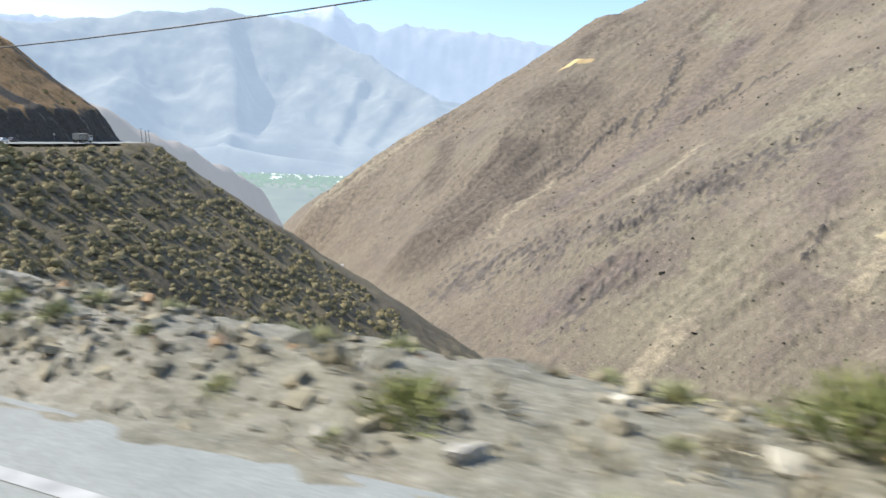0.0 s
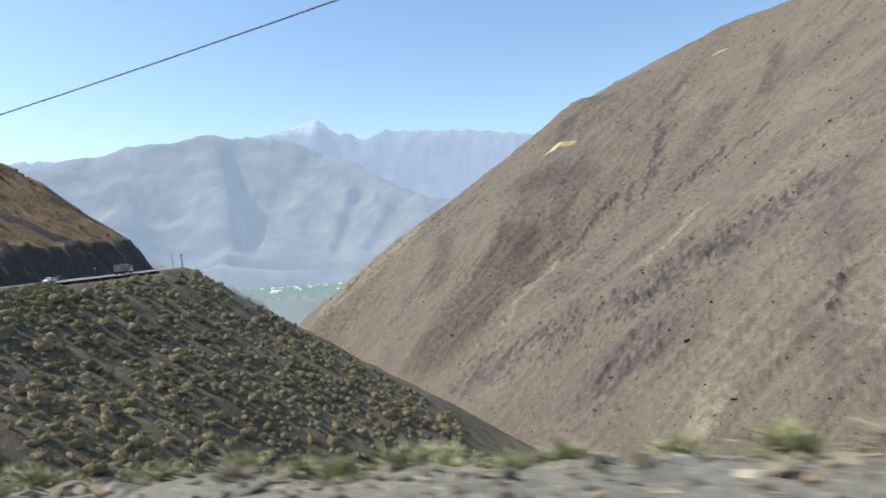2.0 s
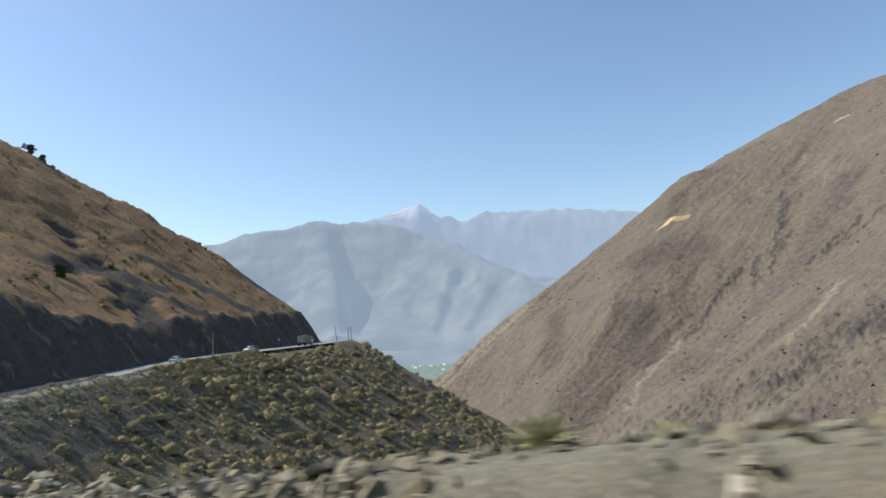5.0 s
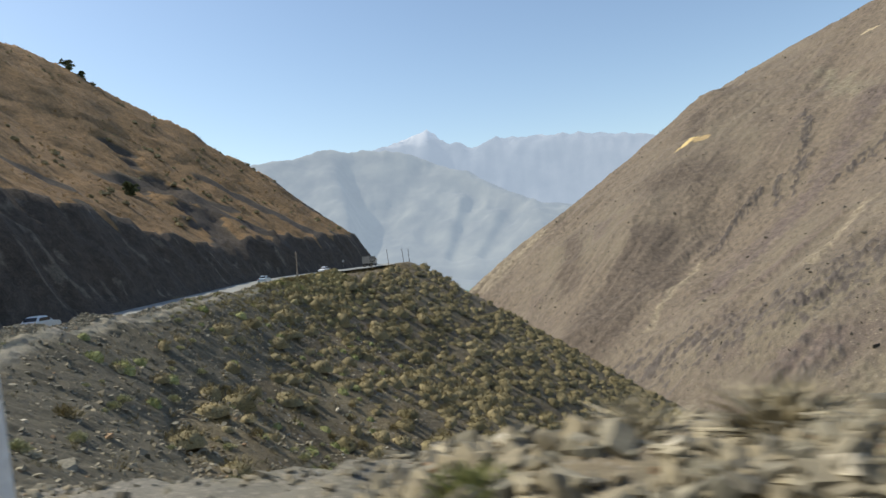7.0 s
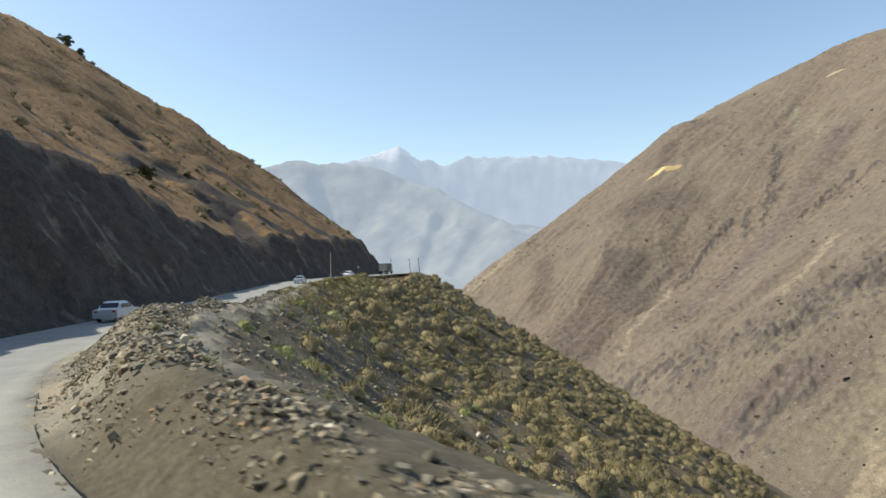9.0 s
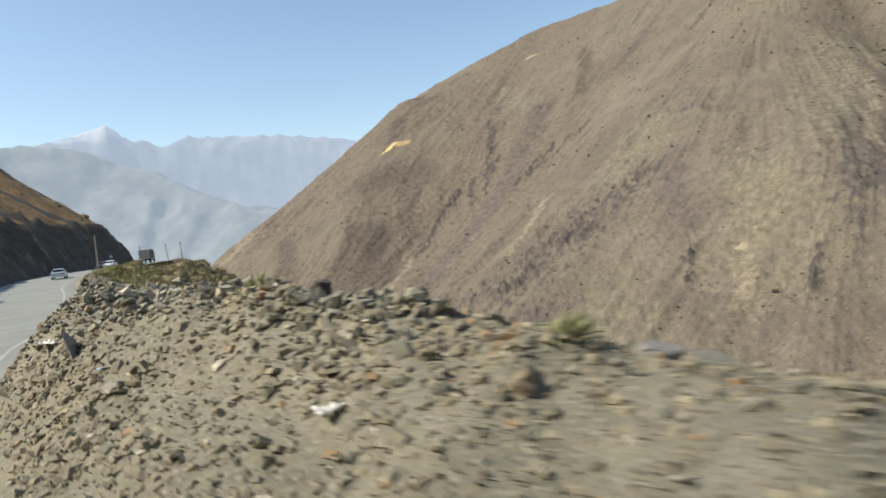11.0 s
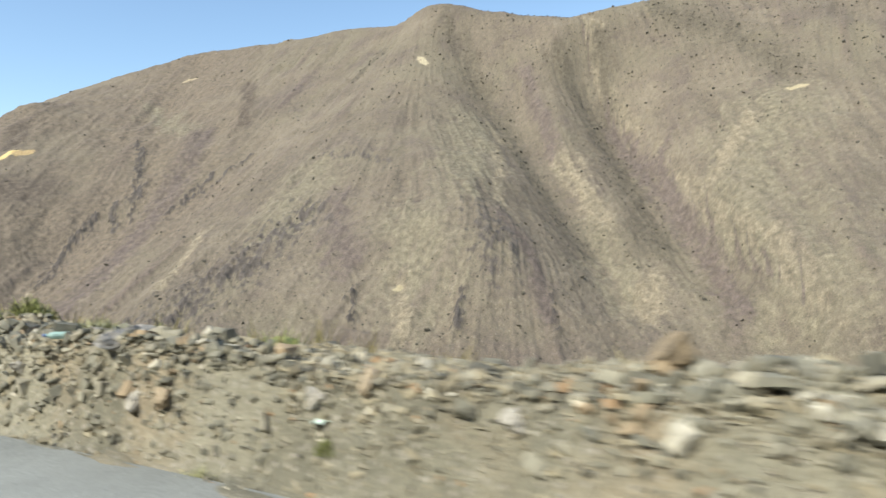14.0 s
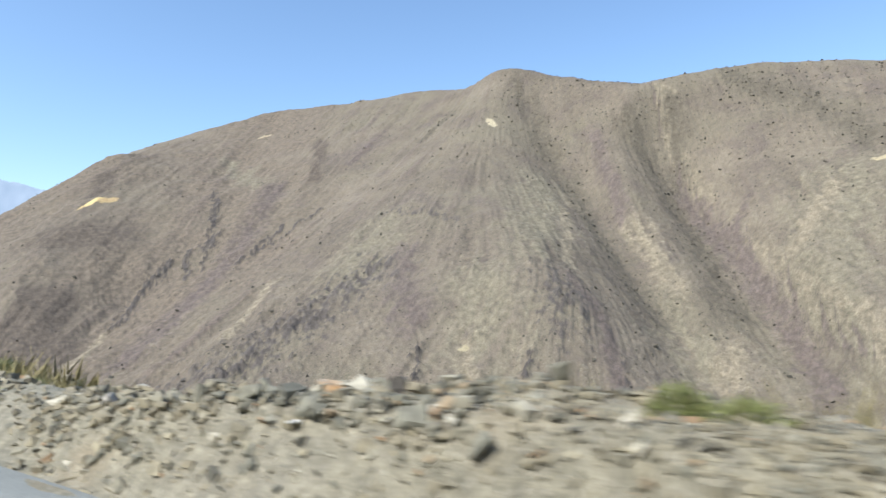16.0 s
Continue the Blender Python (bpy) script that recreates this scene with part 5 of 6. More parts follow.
# dark shrubs dotted over the mountain, thickest in the upper ravines
dense = 0.06 + 1.0 * shrubby.ravel() + 0.55 * (step(900, 1350, mx) * step(150, 420, mz) * step(1250, 1050, my)).ravel() + 0.2 * step(0.1, 0.5, fbm(mx / 90, my / 90, 3)).ravel()
dense = dense * ((mx + 90) ** 2 + (my - 80) ** 2).ravel() * (mz.ravel() > -230)
pick = grow.choice(mx.size, 9000, p=dense / dense.sum())
size = np.clip(grow.lognormal(0.1, 0.4, len(pick)), 0.5, 2.6)
tagged(joined("mountain_shrubs", [arrays(m) for m in CHIP_SHAPES], np.stack([mx.ravel()[pick], my.ravel()[pick], mz.ravel()[pick] + 0.5 * size], 1), turns_for(len(pick), 0.3, grow), size * 2.6, DUSKY_LEAF), "dark shrubs dotted over the brown mountain", "shrubs", kind="stuff")

NEAR_SHRUB = [mesh_from("shrub", d, SAGE) for d in SHRUB_NEAR]
WEED_BUSH = [mesh_from("shrub", d, GREEN) for d in SHRUB_NEAR]
GREEN_SHRUB = [mesh_from("green_shrub", d, WEED) for d in SHRUB_NEAR[:2]]
STRAW = leaf_material("straw_leaf", (0.25, 0.228, 0.158), (0.47, 0.43, 0.32), 1.5)


def rooted(n, rng, spread=1.0, wide=0.02):
    """A clump of leaves that all spring from one root: narrow kites, bent outwards."""
    v, f = [(0.0, 0.0, -0.05)], []
    for i in range(n):
        a, lean_ = rng.uniform(0, 6.283), spread * rng.uniform(0.1, 1.1)
        r = rng.uniform(0.55, 1.15)
        out = np.array((math.cos(a) * math.sin(lean_), math.sin(a) * math.sin(lean_), math.cos(lean_)))
        tip = out * r + rng.normal(0, 0.09, 3) - (0, 0, 0.12 * lean_)
        mid = out * r * rng.uniform(0.5, 0.75) + rng.normal(0, 0.05, 3)
        side = np.cross(out, rng.normal(size=3))
        side *= wide * rng.uniform(0.5, 1.4) / (np.linalg.norm(side) + 1e-9)
        k = len(v)
        v += [tuple(mid - side), tuple(tip), tuple(mid + side)]
        f.append((0, k, k + 1, k + 2))
    return v, f


WEED_SHAPES = [mesh_from("weed_clump", rooted(240, grow, 1.05 + 0.1 * k, 0.026), STRAW if k > 3 else WEED) for k in range(5)]
# low growth that covers the first mound
sown = np.random.RandomState(77)
k = 750
gs = np.concatenate([sown.uniform(6.5, 16.6, k - 150), sown.uniform(-8, 6.5, 150)])
gu = edge(gs) + 0.12 + 1.5 * sown.beta(1, 1.3, k)
ok = fbm(gs / 1.6, gu / 0.9, 2) > -0.15
sx, sy, _ = on_road(gs[ok], gu[ok])
tagged(joined("verge_weeds", TUFT, np.stack([sx, sy, ground_height(sx, sy, fine=True) - 0.02], 1), turns_for(len(sx), 0.2, sown), np.clip(sown.lognormal(-1.75, 0.35, len(sx)), 0.08, 0.35), STRAW), "low pale straw weeds covering the verge mound", "weeds", kind="stuff")
for k in range(46):
    s_, u_ = grow.uniform(86, 215), grow.uniform(10, 30)
    ob = new("shrub", NEAR_SHRUB[k % 4])
    r_ = grow.uniform(0.4, 0.85)
    ob.matrix_basis = Matrix.Translation(on_ground(s_, u_, -0.05, False)) @ pose(0, 0, 0, 0, 0, grow.uniform(0, 360)) @ Matrix.Diagonal((r_, r_, r_ * 0.9, 1))
    tagged(ob, "small olive shrub growing on the scree slope", "shrub", "shrubs on the slope")
for k in range(60):
    s_, u_ = grow.uniform(104, 175), grow.uniform(9, 26)
    ob = new("green_shrub", GREEN_SHRUB[k % 2])
    r_ = grow.uniform(0.25, 0.6)
    ob.matrix_basis = Matrix.Translation(on_ground(s_, u_, -0.05, u_ < 16)) @ pose(0, 0, 0, 0, 0, grow.uniform(0, 360)) @ Matrix.Diagonal((r_, r_, r_ * 0.9, 1))
    tagged(ob, "low bright green shrub on the grey scree", "shrub", "green shrubs on the slope")
# greener growth on the verge: stretch, how many, reach, height
for a, b_, count, u0, u1, tall in ((-6, 6, 45, 5.2, 8.4, 0.23), (6, 16, 150, 5.15, 6.2, 0.19), (19, 34, 45, 6.3, 8.4, 0.36), (42, 60, 5, 6.5, 8, 0.4), (78, 84, 3, 6.6, 8.5, 0.55), (112, 160, 12, 5.4, 8.8, 0.26), (160, 200, 34, 5.4, 8.8, 0.26), (200, 235, 10, 6, 9, 0.6)):
    for _ in range(count):
        s_, u_ = grow.uniform(a, b_), grow.uniform(u0, u1)
        ob = new("weed_clump", WEED_SHAPES[int(grow.randint(5))])
        h_ = tall * grow.uniform(0.6, 1.3)
        ob.matrix_basis = Matrix.Translation(on_ground(s_, u_, -0.03)) @ pose(0, 0, 0, 0, 0, grow.uniform(0, 360)) @ Matrix.Diagonal((h_ * 1.25, h_ * 1.25, h_ * 0.85, 1))
        tagged(ob, "dry straw-coloured weed clump on the verge" if ob.data.materials[0] == STRAW else "yellow-green weed clump on the gravel verge", "weed", "weeds on the verge")
for s_, u_, r_, lab in ((82.9, 6.3, 0.45, "pale green bush on the road verge"), (1.9, 5.95, 0.42, "upright green weed bush beside the asphalt"), (-1.2, 6.6, 0.62, "pale green bush on the verge"), (15.4, 5.65, 0.3, "grey-green bush on the gravel mound"), (13.2, 5.65, 0.2, "pale green weed bush on the mound's face"), (11.8, 5.9, 0.32, "green weed bush on the mound's crest"), (10.8, 6.2, 0.26, "pale green weed bush on the mound"), (7.3, 5.55, 0.2, "small green weed bush near the asphalt"), (170.6, 6.9, 0.42, "pale olive-green bush on the bank crest"), (184.7, 6.5, 0.3, "straw-green weed bush on the bank crest"), (184.3, 6.7, 0.26, "straw-green weed bush on the bank crest"), (9.5, 6.4, 0.45, "pale green bush on the verge"), (44.0, 8.2, 0.9, "dusty olive bush below the bank"), (168.7, 7.6, 0.4, "green bush behind the rubble bank"), (156.9, 5.4, 0.2, "small green weed bush on the lower bank"), (156.4, 5.6, 0.2, "small green weed bush on the lower bank"), (164.1, 5.75, 0.14, "tiny green weed at the bank's foot"), (177.8, 6.25, 0.3, "pale green weed bush on the bank crest"), (179.9, 5.95, 0.16, "tiny green weed on the gravel bank"),
                        (174.3, 7.2, 0.35, "bright green bush on the bank crest"), (206, 7.5, 0.9, "olive bush on the road edge"), (216, 8.5, 1.3, "spreading green bush on the road edge"),
                        (226, 8.5, 1.3, "wide olive bush below the road"), (235, 9.0, 1.4, "wide olive bush below the road"), (221, 11, 1.3, "spreading green bush below the road")):
    ob = new("bush")
    leaves = new("foliage", (WEED_BUSH if "green" in lab else NEAR_SHRUB)[int(grow.randint(4))])
    leaves.parent = ob
    bm = bmesh.new()
    for q in range(9):
        rod(bm, (0, 0, 0), (0.5 * math.cos(q * 0.7 + s_), 0.5 * math.sin(q * 0.7 + s_), 0.45 + 0.04 * q), 0.03, 0.012, 6)
    part("stem", bm, BARK, ob)
    ob.matrix_basis = Matrix.Translation(on_ground(s_, u_, -0.05)) @ pose(0, 0, 0, 0, 0, grow.uniform(0, 360)) @ Matrix.Diagonal((r_, r_, r_, 1))
    tagged(ob, lab, "bush")


def tree(x, y, height, label):
    """A small juniper: a forked trunk and a ragged crown of leaf clumps."""
    rng = np.random.RandomState(int(height * 10))
    root = new("tree")
    root.location = (x, y, float(ground_height(np.array(x), np.array(y))) - 0.5)
    bm = bmesh.new()
    rod(bm, (0, 0, 0), (0.1, 0, height * 0.45), 0.16, 0.1)
    for k in range(5):
        a = k * 1.26
        rod(bm, (0.1, 0, height * (0.25 + 0.05 * k)), (0.1 + 0.28 * height * math.cos(a), 0.28 * height * math.sin(a), height * (0.5 + 0.08 * k)), 0.07, 0.02, 6)
    part("trunk", bm, BARK, root)
    v, f = [], []
    for k in range(26):
        a, r = rng.uniform(0, 6.28), rng.uniform(0, 0.5) * height
        c = np.array((r * math.cos(a), r * math.sin(a), height * rng.uniform(0.1, 0.85) - r * 0.2))
        cv, cf = blades(70, rng, 0.34, 0.2 * height, 0.2 * height)
        f += [tuple(q + len(v)) for q in cf]
        v += list(cv + c)
    ob = new("crown", mesh_from("crown", (np.array(v), np.array(f)), DARK_LEAF))
    ob.parent = root
    return tagged(root, label, "tree")


tree(-143.5, 188.1, 3.6, "dark green juniper tree on the grassy hill")
tree(-193.2, 254.5, 4.2, "dark juniper tree on the hill crest")
tree(-190.4, 257.5, 3.0, "low juniper tree on the hill crest")


# ---- poles, cables, posts ----
def utility_pole(x, y, ground, top, lean, label, stub=True, bar=False, thick=0.065, wood=POLE_WOOD):
    root = new("utility_pole")
    root.matrix_basis = pose(x, y, ground, lean[0], lean[1], 0)
    h = top - ground
    bm = bmesh.new()
    rod(bm, (0, 0, -0.4), (0, 0, h), thick, thick * 0.8, 12)
    part("pole", bm, wood, root)
    if stub:
        bm = bmesh.new()
        box(bm, (-0.13, -0.03, 0.35), (0.14, 0.16, 1.6), 0.02)
        part("stub", bm, CONCRETE, root, "grey concrete stub")
        bm = bmesh.new()
        box(bm, (-0.13, -0.03, 1.19), (0.17, 0.19, 0.09), 0.03)
        part("stub_cap", bm, WHITE_PAINT, root, "white mortar cap")
        for z_ in (0.25, 0.95):
            bm = bmesh.new()
            bmesh.ops.create_cone(bm, cap_ends=False, segments=14, radius1=0.16, radius2=0.16, depth=0.035, matrix=pose(-0.07, -0.015, z_))
            part("wire_binding", bm, STEEL, root)
    for k in ((-0.35, 0.35) if bar else (0.0,)):
        bm = bmesh.new()
        rod(bm, (k, 0, h - 0.03), (k, 0, h + 0.1), 0.015, 0.015, 8)
        bmesh.ops.create_uvsphere(bm, u_segments=10, v_segments=6, radius=0.045, matrix=pose(k, 0, h + 0.1))
        part("insulator", bm, WHITE_PAINT, root, "white porcelain insulator")
    if bar:
        bm = bmesh.new()
        box(bm, (0, 0, h - 0.08), (0.9, 0.09, 0.09), 0.01)
        part("crossbar", bm, POLE_WOOD, root)
    return tagged(root, label, "utility pole", "utility poles along the road")


def road_top(s, u, h):
    x, y, z = on_road(s, u)
    return float(x), float(y), float(z) + h


def gz(x, y):
    return float(ground_height(np.array(float(x)), np.array(float(y))))


utility_pole(-17.03, 14.74, -1.62, 2.45, (0, 0.5), "dark tarred wooden pole strapped to a concrete stub")
braced = utility_pole(-46.45, 30.72, gz(-46.45, 30.72), 0.34, (0, 0), "dark wooden pole with a leaning braced strut")
foot, head = Vector((-45.44, 30.39, gz(-45.44, 30.39) - 0.15)), Vector((-46.4, 30.68, 0.1))
lower = foot.lerp(head, 0.42)
away = Vector((0.05, -0.09, 0.0))
base = braced.matrix_basis.translation
bm = bmesh.new()
rod(bm, foot.lerp(head, 0.25) - base, head - base, 0.06, 0.05, 12)
part("strut", bm, POLE_WOOD, braced)
bm = bmesh.new()
rod(bm, foot + away - base, lower + away - base, 0.085, 0.075, 8)
part("strut_stub", bm, paint("aged_concrete", (0.15, 0.135, 0.115), 0.9, vary=0.3, scale=5), braced, "grey concrete stub under the strut")
bm = bmesh.new()
rod(bm, lower + away * 0.5 - (head - foot) * 0.03 - base, lower + away * 0.5 + (head - foot) * 0.01 - base, 0.15, 0.14, 12)
part("wire_binding", bm, STEEL, braced)
x0, y0, z0 = road_top(-16, 6.0, 0)
utility_pole(x0, y0, gz(x0, y0), z0 + 5.2, (0, 0), "dark wooden pole strapped to a concrete stub")
utility_pole(-106.2, 186.2, gz(-106.2, 186.2), -2.6, (0, 0.5), "weathered utility pole on the far road edge", stub=True, thick=0.13, wood=PALE_WOOD)
for x_, y_, h_, ln in ((-88.2, 290.4, 5.2, (0, -3)), (-91.7, 306.5, 5.4, (0, -4)), (-99.3, 321.0, 6.2, (0, -5))):
    utility_pole(x_, y_, gz(x_, y_), gz(x_, y_) + h_, ln, "leaning utility pole on the road bend", stub=False, bar=True, thick=0.12)


def cable(a, b_, sag, label):
    """One hanging tube."""
    a, b_ = Vector(a), Vector(b_)
    across = (b_ - a).cross(Vector((0, 0, 1))).normalized()
    v, f = [], []
    for k in range(33):
        t = k / 32
        c = a.lerp(b_, t) - Vector((0, 0, sag * 4 * t * (1 - t)))
        v += [tuple(c + 0.006 * (across * math.cos(q * 1.0472) + Vector((0, 0, math.sin(q * 1.0472))))) for q in range(6)]
        if k:
            f += [(6 * k - 6 + q, 6 * k - 6 + (q + 1) % 6, 6 * k + (q + 1) % 6, 6 * k + q) for q in range(6)]
    return tagged(mesh_object("cable", v, f, CABLE, True), label, "cable")


cable((-17.03, 14.74, 2.42), (-46.45, 30.72, 0.43), 0.75, "black overhead cable between roadside poles")
cable((x0, y0, z0 + 5.3), (-17.03, 14.74, 2.5), 1.69, "black overhead cable between roadside poles")


def marker_post(s, u, height, lean, label):
    root = new("marker_post")
    root.matrix_basis = Matrix.Translation(on_ground(s, u, -0.05)) @ at_road(s, u).to_3x3().to_4x4() @ pose(0, 0, 0, lean[0], lean[1], 0)
    bm = bmesh.new()
    box(bm, (0, 0, height / 2), (0.15, 0.15, height), 0.012)
    part("post", bm, WHITE_PAINT, root)
    bm = bmesh.new()
    box(bm, (0, -0.0, height - 0.19), (0.153, 0.09, 0.13), 0.004)
    part("reflector_band", bm, BLACK_PAINT, root, "black reflector band")
    return tagged(root, label, "marker post")


marker_post(87.08, 4.83, 1.72, (2, 11), "white roadside marker post with a black band")


def road_sign(s, u, label):
    root = new("road_sign")
    root.matrix_basis = at_road(s, u, 0.0, 90)
    bm = bmesh.new()
    rod(bm, (0, 0, -0.3), (0, 0, 2.3), 0.035, 0.035)
    part("sign_post", bm, STEEL, root)
    bm = bmesh.new()
    rod(bm, (0, 0.05, 2.5), (0, 0.07, 2.5), 0.36, 0.36, 24)
    part("sign_plate", bm, WHITE_PAINT, root, "round weathered white plate")
    return tagged(root, label, "road sign")


road_sign(306.0, -5.4, "round road sign at the foot of the cut")


# ---- vehicles ----
def wheel(parent, x, y, r, w):
    bm = bmesh.new()
    bmesh.ops.create_cone(bm, cap_ends=True, segments=20, radius1=r, radius2=r, depth=w, matrix=pose(x, y, r, 90, 0, 0))
    bmesh.ops.bevel(bm, geom=[e for e in bm.edges if len(e.link_faces) == 2 and e.calc_face_angle(0) > 0.6], offset=0.03, segments=2, affect="EDGES")
    t = part("wheel", bm, RUBBER, parent)
    bm = bmesh.new()
    bmesh.ops.create_cone(bm, cap_ends=True, segments=16, radius1=r * 0.55, radius2=r * 0.5, depth=w + 0.03, matrix=pose(x, y, r, 90, 0, 0))
    part("rim", bm, STEEL, t, "steel rim")


def profile(bm, outline, width, shrink=None):
    """A body from its side outline; shrink narrows the upper points."""
    sides = []
    for sgn in (-1, 1):
        sides.append([bm.verts.new((x, sgn * width / 2 * (shrink(z) if shrink else 1), z)) for x, z in outline])
    bm.faces.new(sides[0])
    bm.faces.new(list(reversed(sides[1])))
    n = len(outline)
    for i in range(n):
        j = (i + 1) % n
        bm.faces.new((sides[0][j], sides[0][i], sides[1][i], sides[1][j]))
    bmesh.ops.recalc_face_normals(bm, faces=bm.faces)
    bmesh.ops.bevel(bm, geom=list(bm.edges), offset=0.035, segments=2, affect="EDGES", clamp_overlap=True)
    return bm


def car(m, colour, label):
    root = new("car")
    root.matrix_basis = m
    coat = paint("car_paint", colour, 0.3, 0.3, 0.05, 2)
    bm = bmesh.new()
    profile(bm, [(-2.1, 0.3), (2.1, 0.3), (2.15, 0.6), (1.95, 0.78), (0.95, 0.9), (-1.5, 0.93), (-2.1, 0.88), (-2.15, 0.55)], 1.7)
    part("body", bm, coat, root)
    bm = bmesh.new()
    profile(bm, [(-1.55, 0.9), (1.05, 0.88), (0.35, 1.36), (0.1, 1.43), (-0.9, 1.42), (-1.15, 1.34)], 1.56, lambda z: 1 - 0.28 * max(0, z - 0.9) / 0.5)
    cabin = part("cabin", bm, coat, root)
    for sgn in (-1, 1):
        bm = bmesh.new()
        box(bm, (-0.3, sgn * 0.735, 1.12), (1.75, 0.03, 0.3), 0.008, 0.8, Euler((sgn * 0.24, 0, 0)).to_matrix())
        part("side_window", bm, CAR_GLASS, cabin, "dark side glass")
        bm = bmesh.new()
        box(bm, (2.08, sgn * 0.6, 0.66), (0.1, 0.3, 0.13), 0.02)
        part("headlight", bm, STEEL, root, "clear headlight")
        bm = bmesh.new()
        box(bm, (-2.1, sgn * 0.62, 0.76), (0.07, 0.26, 0.14), 0.02)
        part("tail_light", bm, paint("tail_red", (0.4, 0.02, 0.02), 0.3), root, "red tail light")
    for x_, a in ((0.74, -0.96), (-1.38, 0.5)):
        bm = bmesh.new()
        box(bm, (x_, 0, 1.12), (0.03, 1.22, 0.5), 0.008, 1.0, Euler((0, a, 0)).to_matrix())
        part("windscreen", bm, CAR_GLASS, cabin, "dark sloping glass")
    for x_ in (1.3, -1.3):
        for y_ in (-0.74, 0.74):
            wheel(root, x_, y_, 0.31, 0.2)
    return tagged(root, label, "car", "cars on the road")


def lorry(m, label):
    root = new("truck")
    root.matrix_basis = m
    bodywork, cab_paint, chassis = paint("truck_boards", (0.36, 0.34, 0.3), 0.8, vary=0.3), paint("truck_cab", (0.6, 0.62, 0.62), 0.5), paint("chassis", (0.04, 0.04, 0.04), 0.8)
    bm = bmesh.new()
    box(bm, (-0.2, 0, 0.85), (8.6, 0.9, 0.28), 0.02)
    part("chassis", bm, chassis, root)
    bm = bmesh.new()
    box(bm, (-1.2, 0, 1.2), (6.3, 2.45, 0.15), 0.02)
    for y_ in (-1.2, 1.2):
        box(bm, (-1.2, y_, 2.25), (6.3, 0.06, 2.0), 0.01)
    for x_ in (-4.32, 1.92):
        box(bm, (x_, 0, 2.25), (0.06, 2.45, 2.0), 0.01)
    bed = part("cargo_box", bm, bodywork, root, "weathered cargo box")
    for k in range(8):
        for y_ in (-1.26, 1.26):
            bm = bmesh.new()
            box(bm, (-4.2 + k * 0.86, y_, 2.25), (0.1, 0.06, 2.0), 0.01)
            part("stake", bm, chassis, bed)
    bm = bmesh.new()
    box(bm, (-1.2, 0, 3.2), (6.2, 2.4, 0.25), 0.08)
    part("tarpaulin", bm, paint("tarpaulin", (0.25, 0.25, 0.23), 0.9, vary=0.3, scale=2), bed, "dark sagging tarpaulin")
    bm = bmesh.new()
    profile(bm, [(2.1, 0.8), (4.2, 0.8), (4.2, 1.7), (3.95, 2.75), (2.1, 2.8)], 2.4)
    cab = part("cab", bm, cab_paint, root)
    bm = bmesh.new()
    box(bm, (4.09, 0, 2.2), (0.04, 2.0, 0.8), 0.01, 1.0, Euler((0, -0.23, 0)).to_matrix())
    part("windscreen", bm, CAR_GLASS, cab, "dark windscreen")
    for sgn in (-1, 1):
        bm = bmesh.new()
        box(bm, (3.1, sgn * 1.2, 2.25), (0.95, 0.03, 0.65), 0.01)
        part("side_window", bm, CAR_GLASS, cab)
        bm = bmesh.new()
        box(bm, (4.2, sgn * 0.9, 1.15), (0.06, 0.3, 0.22), 0.02)
        part("headlight", bm, STEEL, cab)
    bm = bmesh.new()
    box(bm, (4.28, 0, 0.75), (0.16, 2.35, 0.3), 0.03)
    part("bumper", bm, chassis, root)
    for x_ in (3.1, -2.3, -3.5):
        for y_ in (-1.02, 1.02):
            wheel(root, x_, y_, 0.5, 0.3)
    return tagged(root, label, "truck")


def s_at(y):
    i = np.where(LINE[:, 1] > 100)[0]
    return float(LINE_S[i[np.argmin(np.abs(LINE[i, 1] - y) + 100 * (LINE[i, 0] < -122.5))]])


lorry(at_road(s_at(253), 1.9, 0.02), "old grey covered cargo truck on the road")
car(at_road(s_at(213), 1.9, 0.02, 180), (0.75, 0.77, 0.78), "white saloon car on the road bend")
car(at_road(s_at(222), -1.6, 0.02, 180), (0.08, 0.08, 0.09), "dark saloon car below the rock cut")
car(at_road(s_at(175), 1.7, 0.02), (0.5, 0.62, 0.7), "pale blue saloon car on the road")
car(at_road(s_at(95), -2.6, 0.02), (0.55, 0.62, 0.66), "silver-blue saloon car on the road")


# ---- litter on the verge ----
def bottle(s, u, colour, label):
    root = new("plastic_bottle")
    root.matrix_basis = Matrix.Translation(on_ground(s, u, 0.06)) @ pose(0, 0, 0, 85, 0, s * 40)
    bm = bmesh.new()
    for z0_, z1_, r0, r1 in ((0, 0.18, 0.042, 0.042), (0.18, 0.23, 0.042, 0.016), (0.23, 0.25, 0.016, 0.016)):
        rod(bm, (0, 0, z0_), (0, 0, z1_), r0, r1, 12)
    part("bottle", bm, paint("bottle_plastic", colour, 0.2), root)
    bm = bmesh.new()
    rod(bm, (0, 0, 0.25), (0, 0, 0.272), 0.019, 0.019, 10)
    part("cap", bm, paint("cap_blue", (0.08, 0.2, 0.6), 0.4), root, "blue cap")
    return tagged(root, label, "bottle", "litter on the verge")


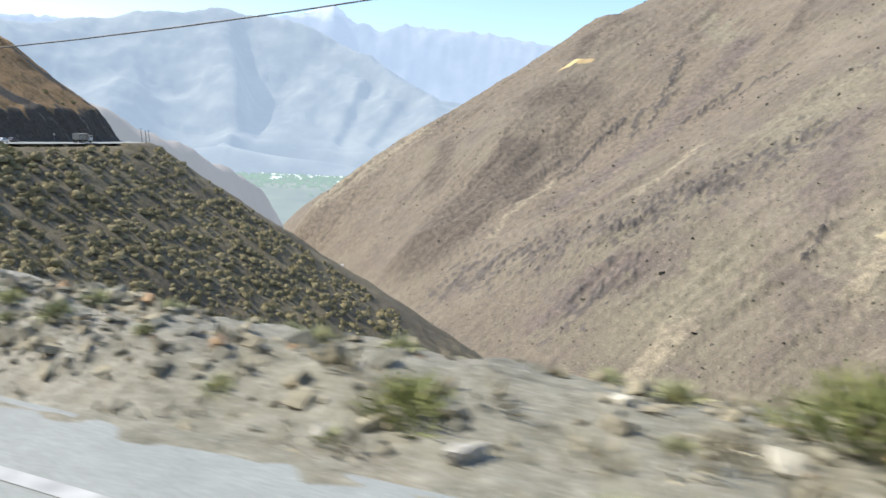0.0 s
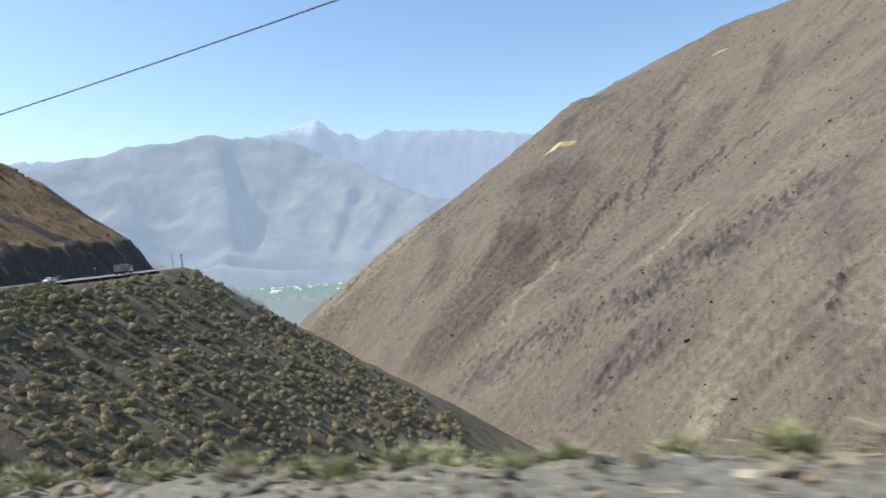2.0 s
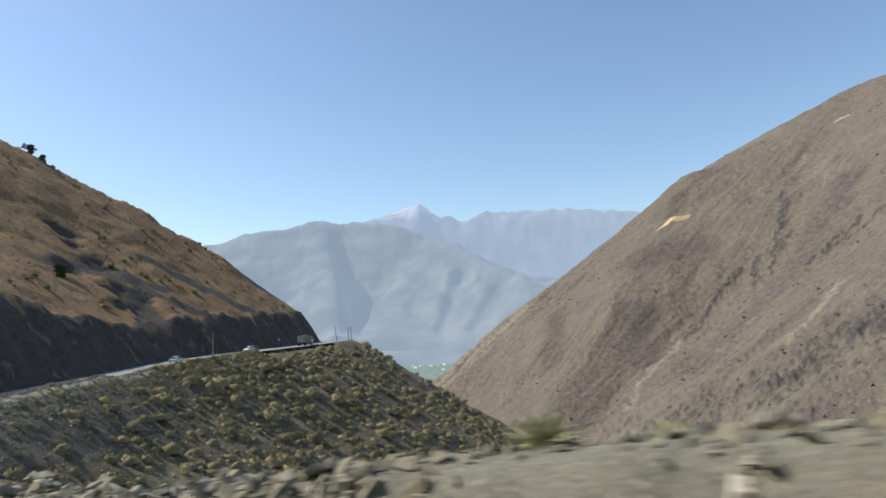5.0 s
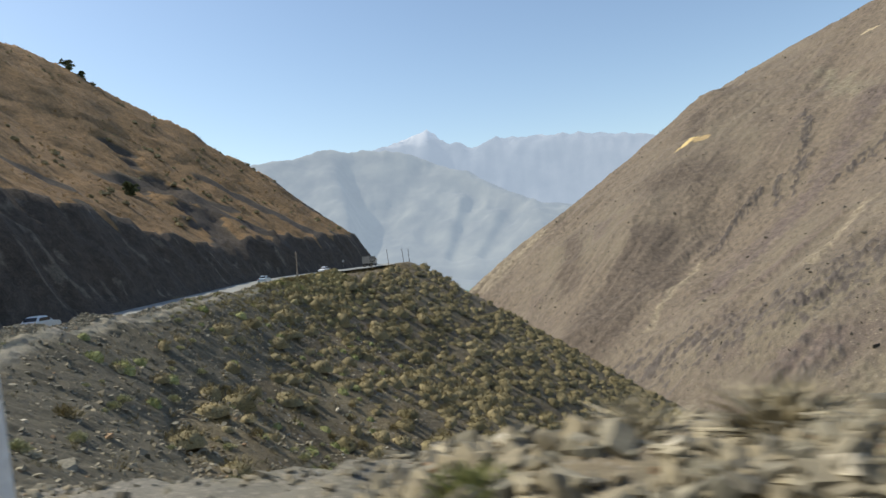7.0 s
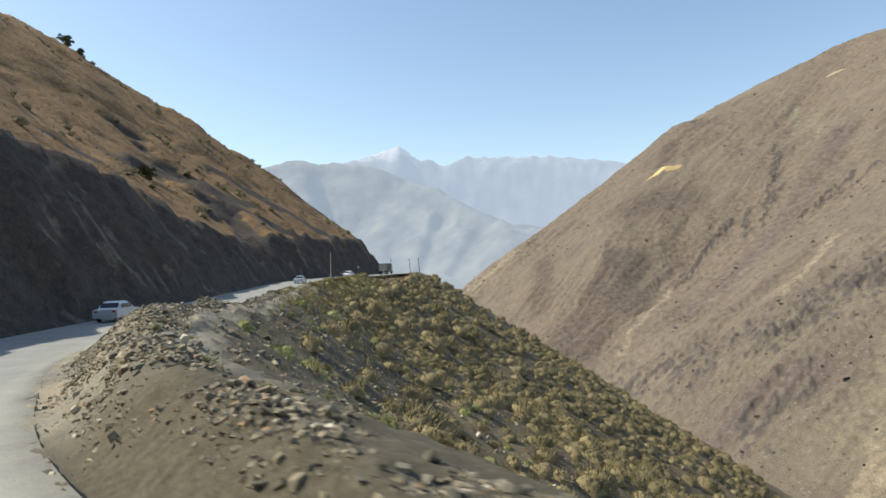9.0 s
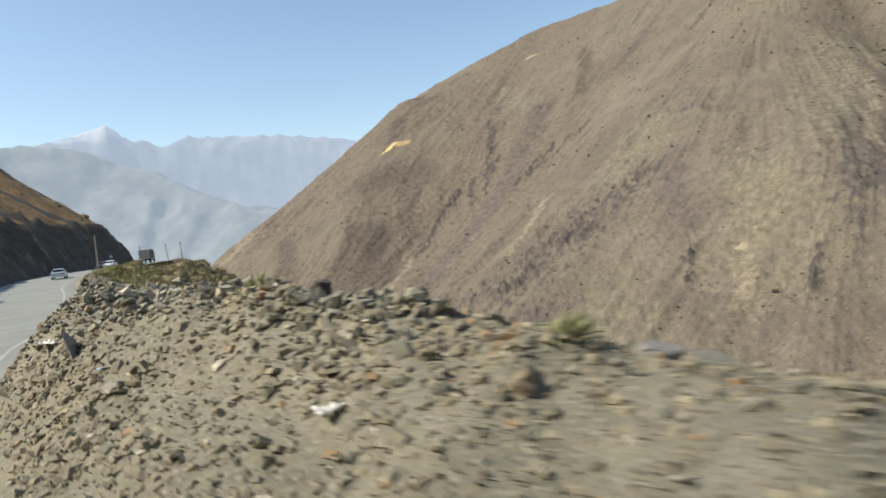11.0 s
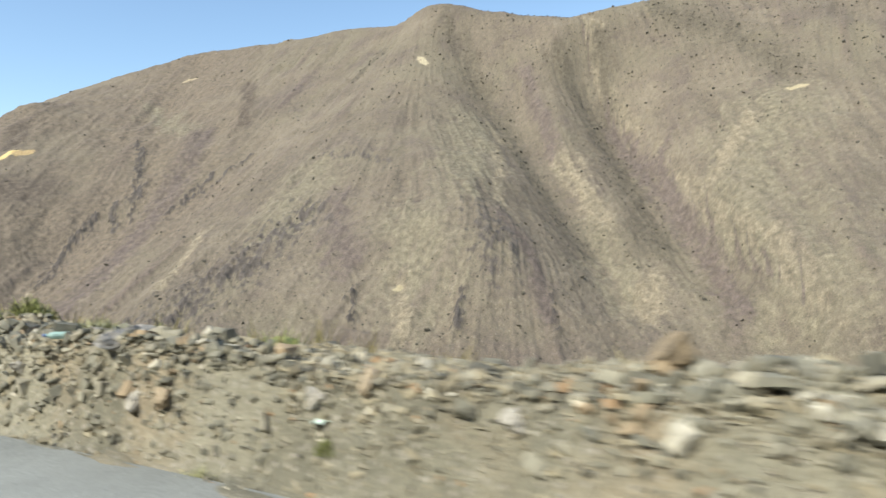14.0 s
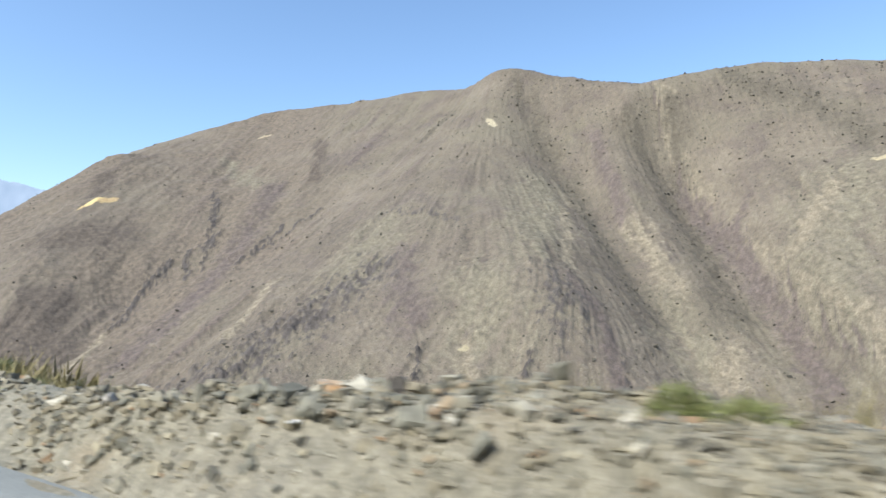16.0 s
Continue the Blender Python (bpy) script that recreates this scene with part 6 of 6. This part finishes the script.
def rag(s, u, size, colour, label, seed):
    """A crumpled sheet of plastic or paper."""
    rng = np.random.RandomState(seed)
    bm = bmesh.new()
    bmesh.ops.create_grid(bm, x_segments=9, y_segments=7, size=0.5)
    for v in bm.verts:
        q = v.co * 3 + Vector((seed * 3.1, 0, 0))
        v.co = Vector((v.co.x * size * (1 + 0.2 * noise.noise(q)), v.co.y * size * 0.7, 0.06 + 0.3 * size * abs(noise.noise(q * 1.7)) + 0.1 * size * noise.noise(q * 4)))
    bmesh.ops.solidify(bm, geom=list(bm.faces), thickness=0.004)
    ob = part("plastic_sheet", bm, paint("litter_sheet", colour, 0.45, vary=0.08))
    ob.matrix_basis = Matrix.Translation(on_ground(s, u, 0.0)) @ pose(0, 0, 0, 0, 0, rng.uniform(0, 360))
    return tagged(ob, label, "litter", "litter on the verge")


bottle(144.6, 4.98, (0.5, 0.6, 0.75), "clear blue plastic bottle lying in gravel")
rag(134.1, 4.1, 0.1, (0.5, 0.6, 0.72), "pale blue scrap of plastic in gravel", 11)
bottle(154.1, 6.2, (0.55, 0.62, 0.66), "crushed clear bottle among stones")
bottle(168.0, 6.0, (0.36, 0.52, 0.48), "green plastic bottle among stones")
rag(157.6, 5.5, 0.3, (0.75, 0.76, 0.78), "white crumpled plastic bag on the gravel", 2)
rag(144.4, 6.4, 0.3, (0.6, 0.7, 0.82), "pale blue crumpled plastic on the rubble", 3)
rag(148.0, 6.2, 0.22, (0.78, 0.78, 0.76), "white scrap of paper among stones", 4)
rag(137.4, 4.15, 0.38, (0.72, 0.7, 0.62), "torn pale wrapping strip on the gravel", 5)
rag(164.2, 5.8, 0.16, (0.55, 0.66, 0.6), "mint green plastic scrap on the verge", 6)
rag(187.7, 5.72, 0.14, (0.8, 0.8, 0.78), "white plastic scrap on the verge", 7)
rag(178.8, 6.0, 0.24, (0.8, 0.79, 0.75), "white paper scrap among rubble", 8)
rag(130.2, 4.7, 0.26, (0.78, 0.76, 0.7), "white plastic wrapper on the gravel", 9)


# ---- the village in the valley ----
def house(x, y, z, size, turn, roof_mat, wall_mat):
    root = new("house")
    root.matrix_basis = pose(x, y, z, 0, 0, turn)
    w, d, h = size
    bm = bmesh.new()
    box(bm, (0, 0, h / 2), (w, d, h))
    part("wall", bm, wall_mat, root)
    bm = bmesh.new()
    a = [bm.verts.new(p) for p in ((-w / 2 - 0.4, -d / 2 - 0.5, h), (w / 2 + 0.4, -d / 2 - 0.5, h), (w / 2 + 0.4, d / 2 + 0.5, h), (-w / 2 - 0.4, d / 2 + 0.5, h), (-w / 2 - 0.4, 0, h + d * 0.35), (w / 2 + 0.4, 0, h + d * 0.35))]
    for q in ((0, 1, 5, 4), (2, 3, 4, 5), (0, 4, 3), (1, 2, 5), (3, 2, 1, 0)):
        bm.faces.new([a[i] for i in q])
    part("roof", bm, roof_mat, root)
    return tagged(root, "small pale village house on the valley floor", "house", "houses of the village")


def valley_height(x, y):
    return -300 + 100 * step(1700, 2750, y)


# roofs, walls and trees emit painted haze over their own colours
ROOF, PLASTER = far_material("pale_hazy_roof", (0.3, 0.3, 0.3), (0.45, 0.45, 0.45), (0.34, 0.4, 0.44)), far_material("pale_hazy_plaster", (0.5, 0.48, 0.45), (0.6, 0.58, 0.55), (0.36, 0.41, 0.44))
vil = np.random.RandomState(3)
for _ in range(64):
    x_, y_ = -250 + vil.normal(0, 100), 2740 + vil.normal(0, 60)
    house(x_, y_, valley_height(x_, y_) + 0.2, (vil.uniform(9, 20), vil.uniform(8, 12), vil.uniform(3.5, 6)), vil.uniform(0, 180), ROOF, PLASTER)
k = 900
tx, ty = -260 + vil.normal(0, 200, k), 2700 + vil.normal(0, 120, k)
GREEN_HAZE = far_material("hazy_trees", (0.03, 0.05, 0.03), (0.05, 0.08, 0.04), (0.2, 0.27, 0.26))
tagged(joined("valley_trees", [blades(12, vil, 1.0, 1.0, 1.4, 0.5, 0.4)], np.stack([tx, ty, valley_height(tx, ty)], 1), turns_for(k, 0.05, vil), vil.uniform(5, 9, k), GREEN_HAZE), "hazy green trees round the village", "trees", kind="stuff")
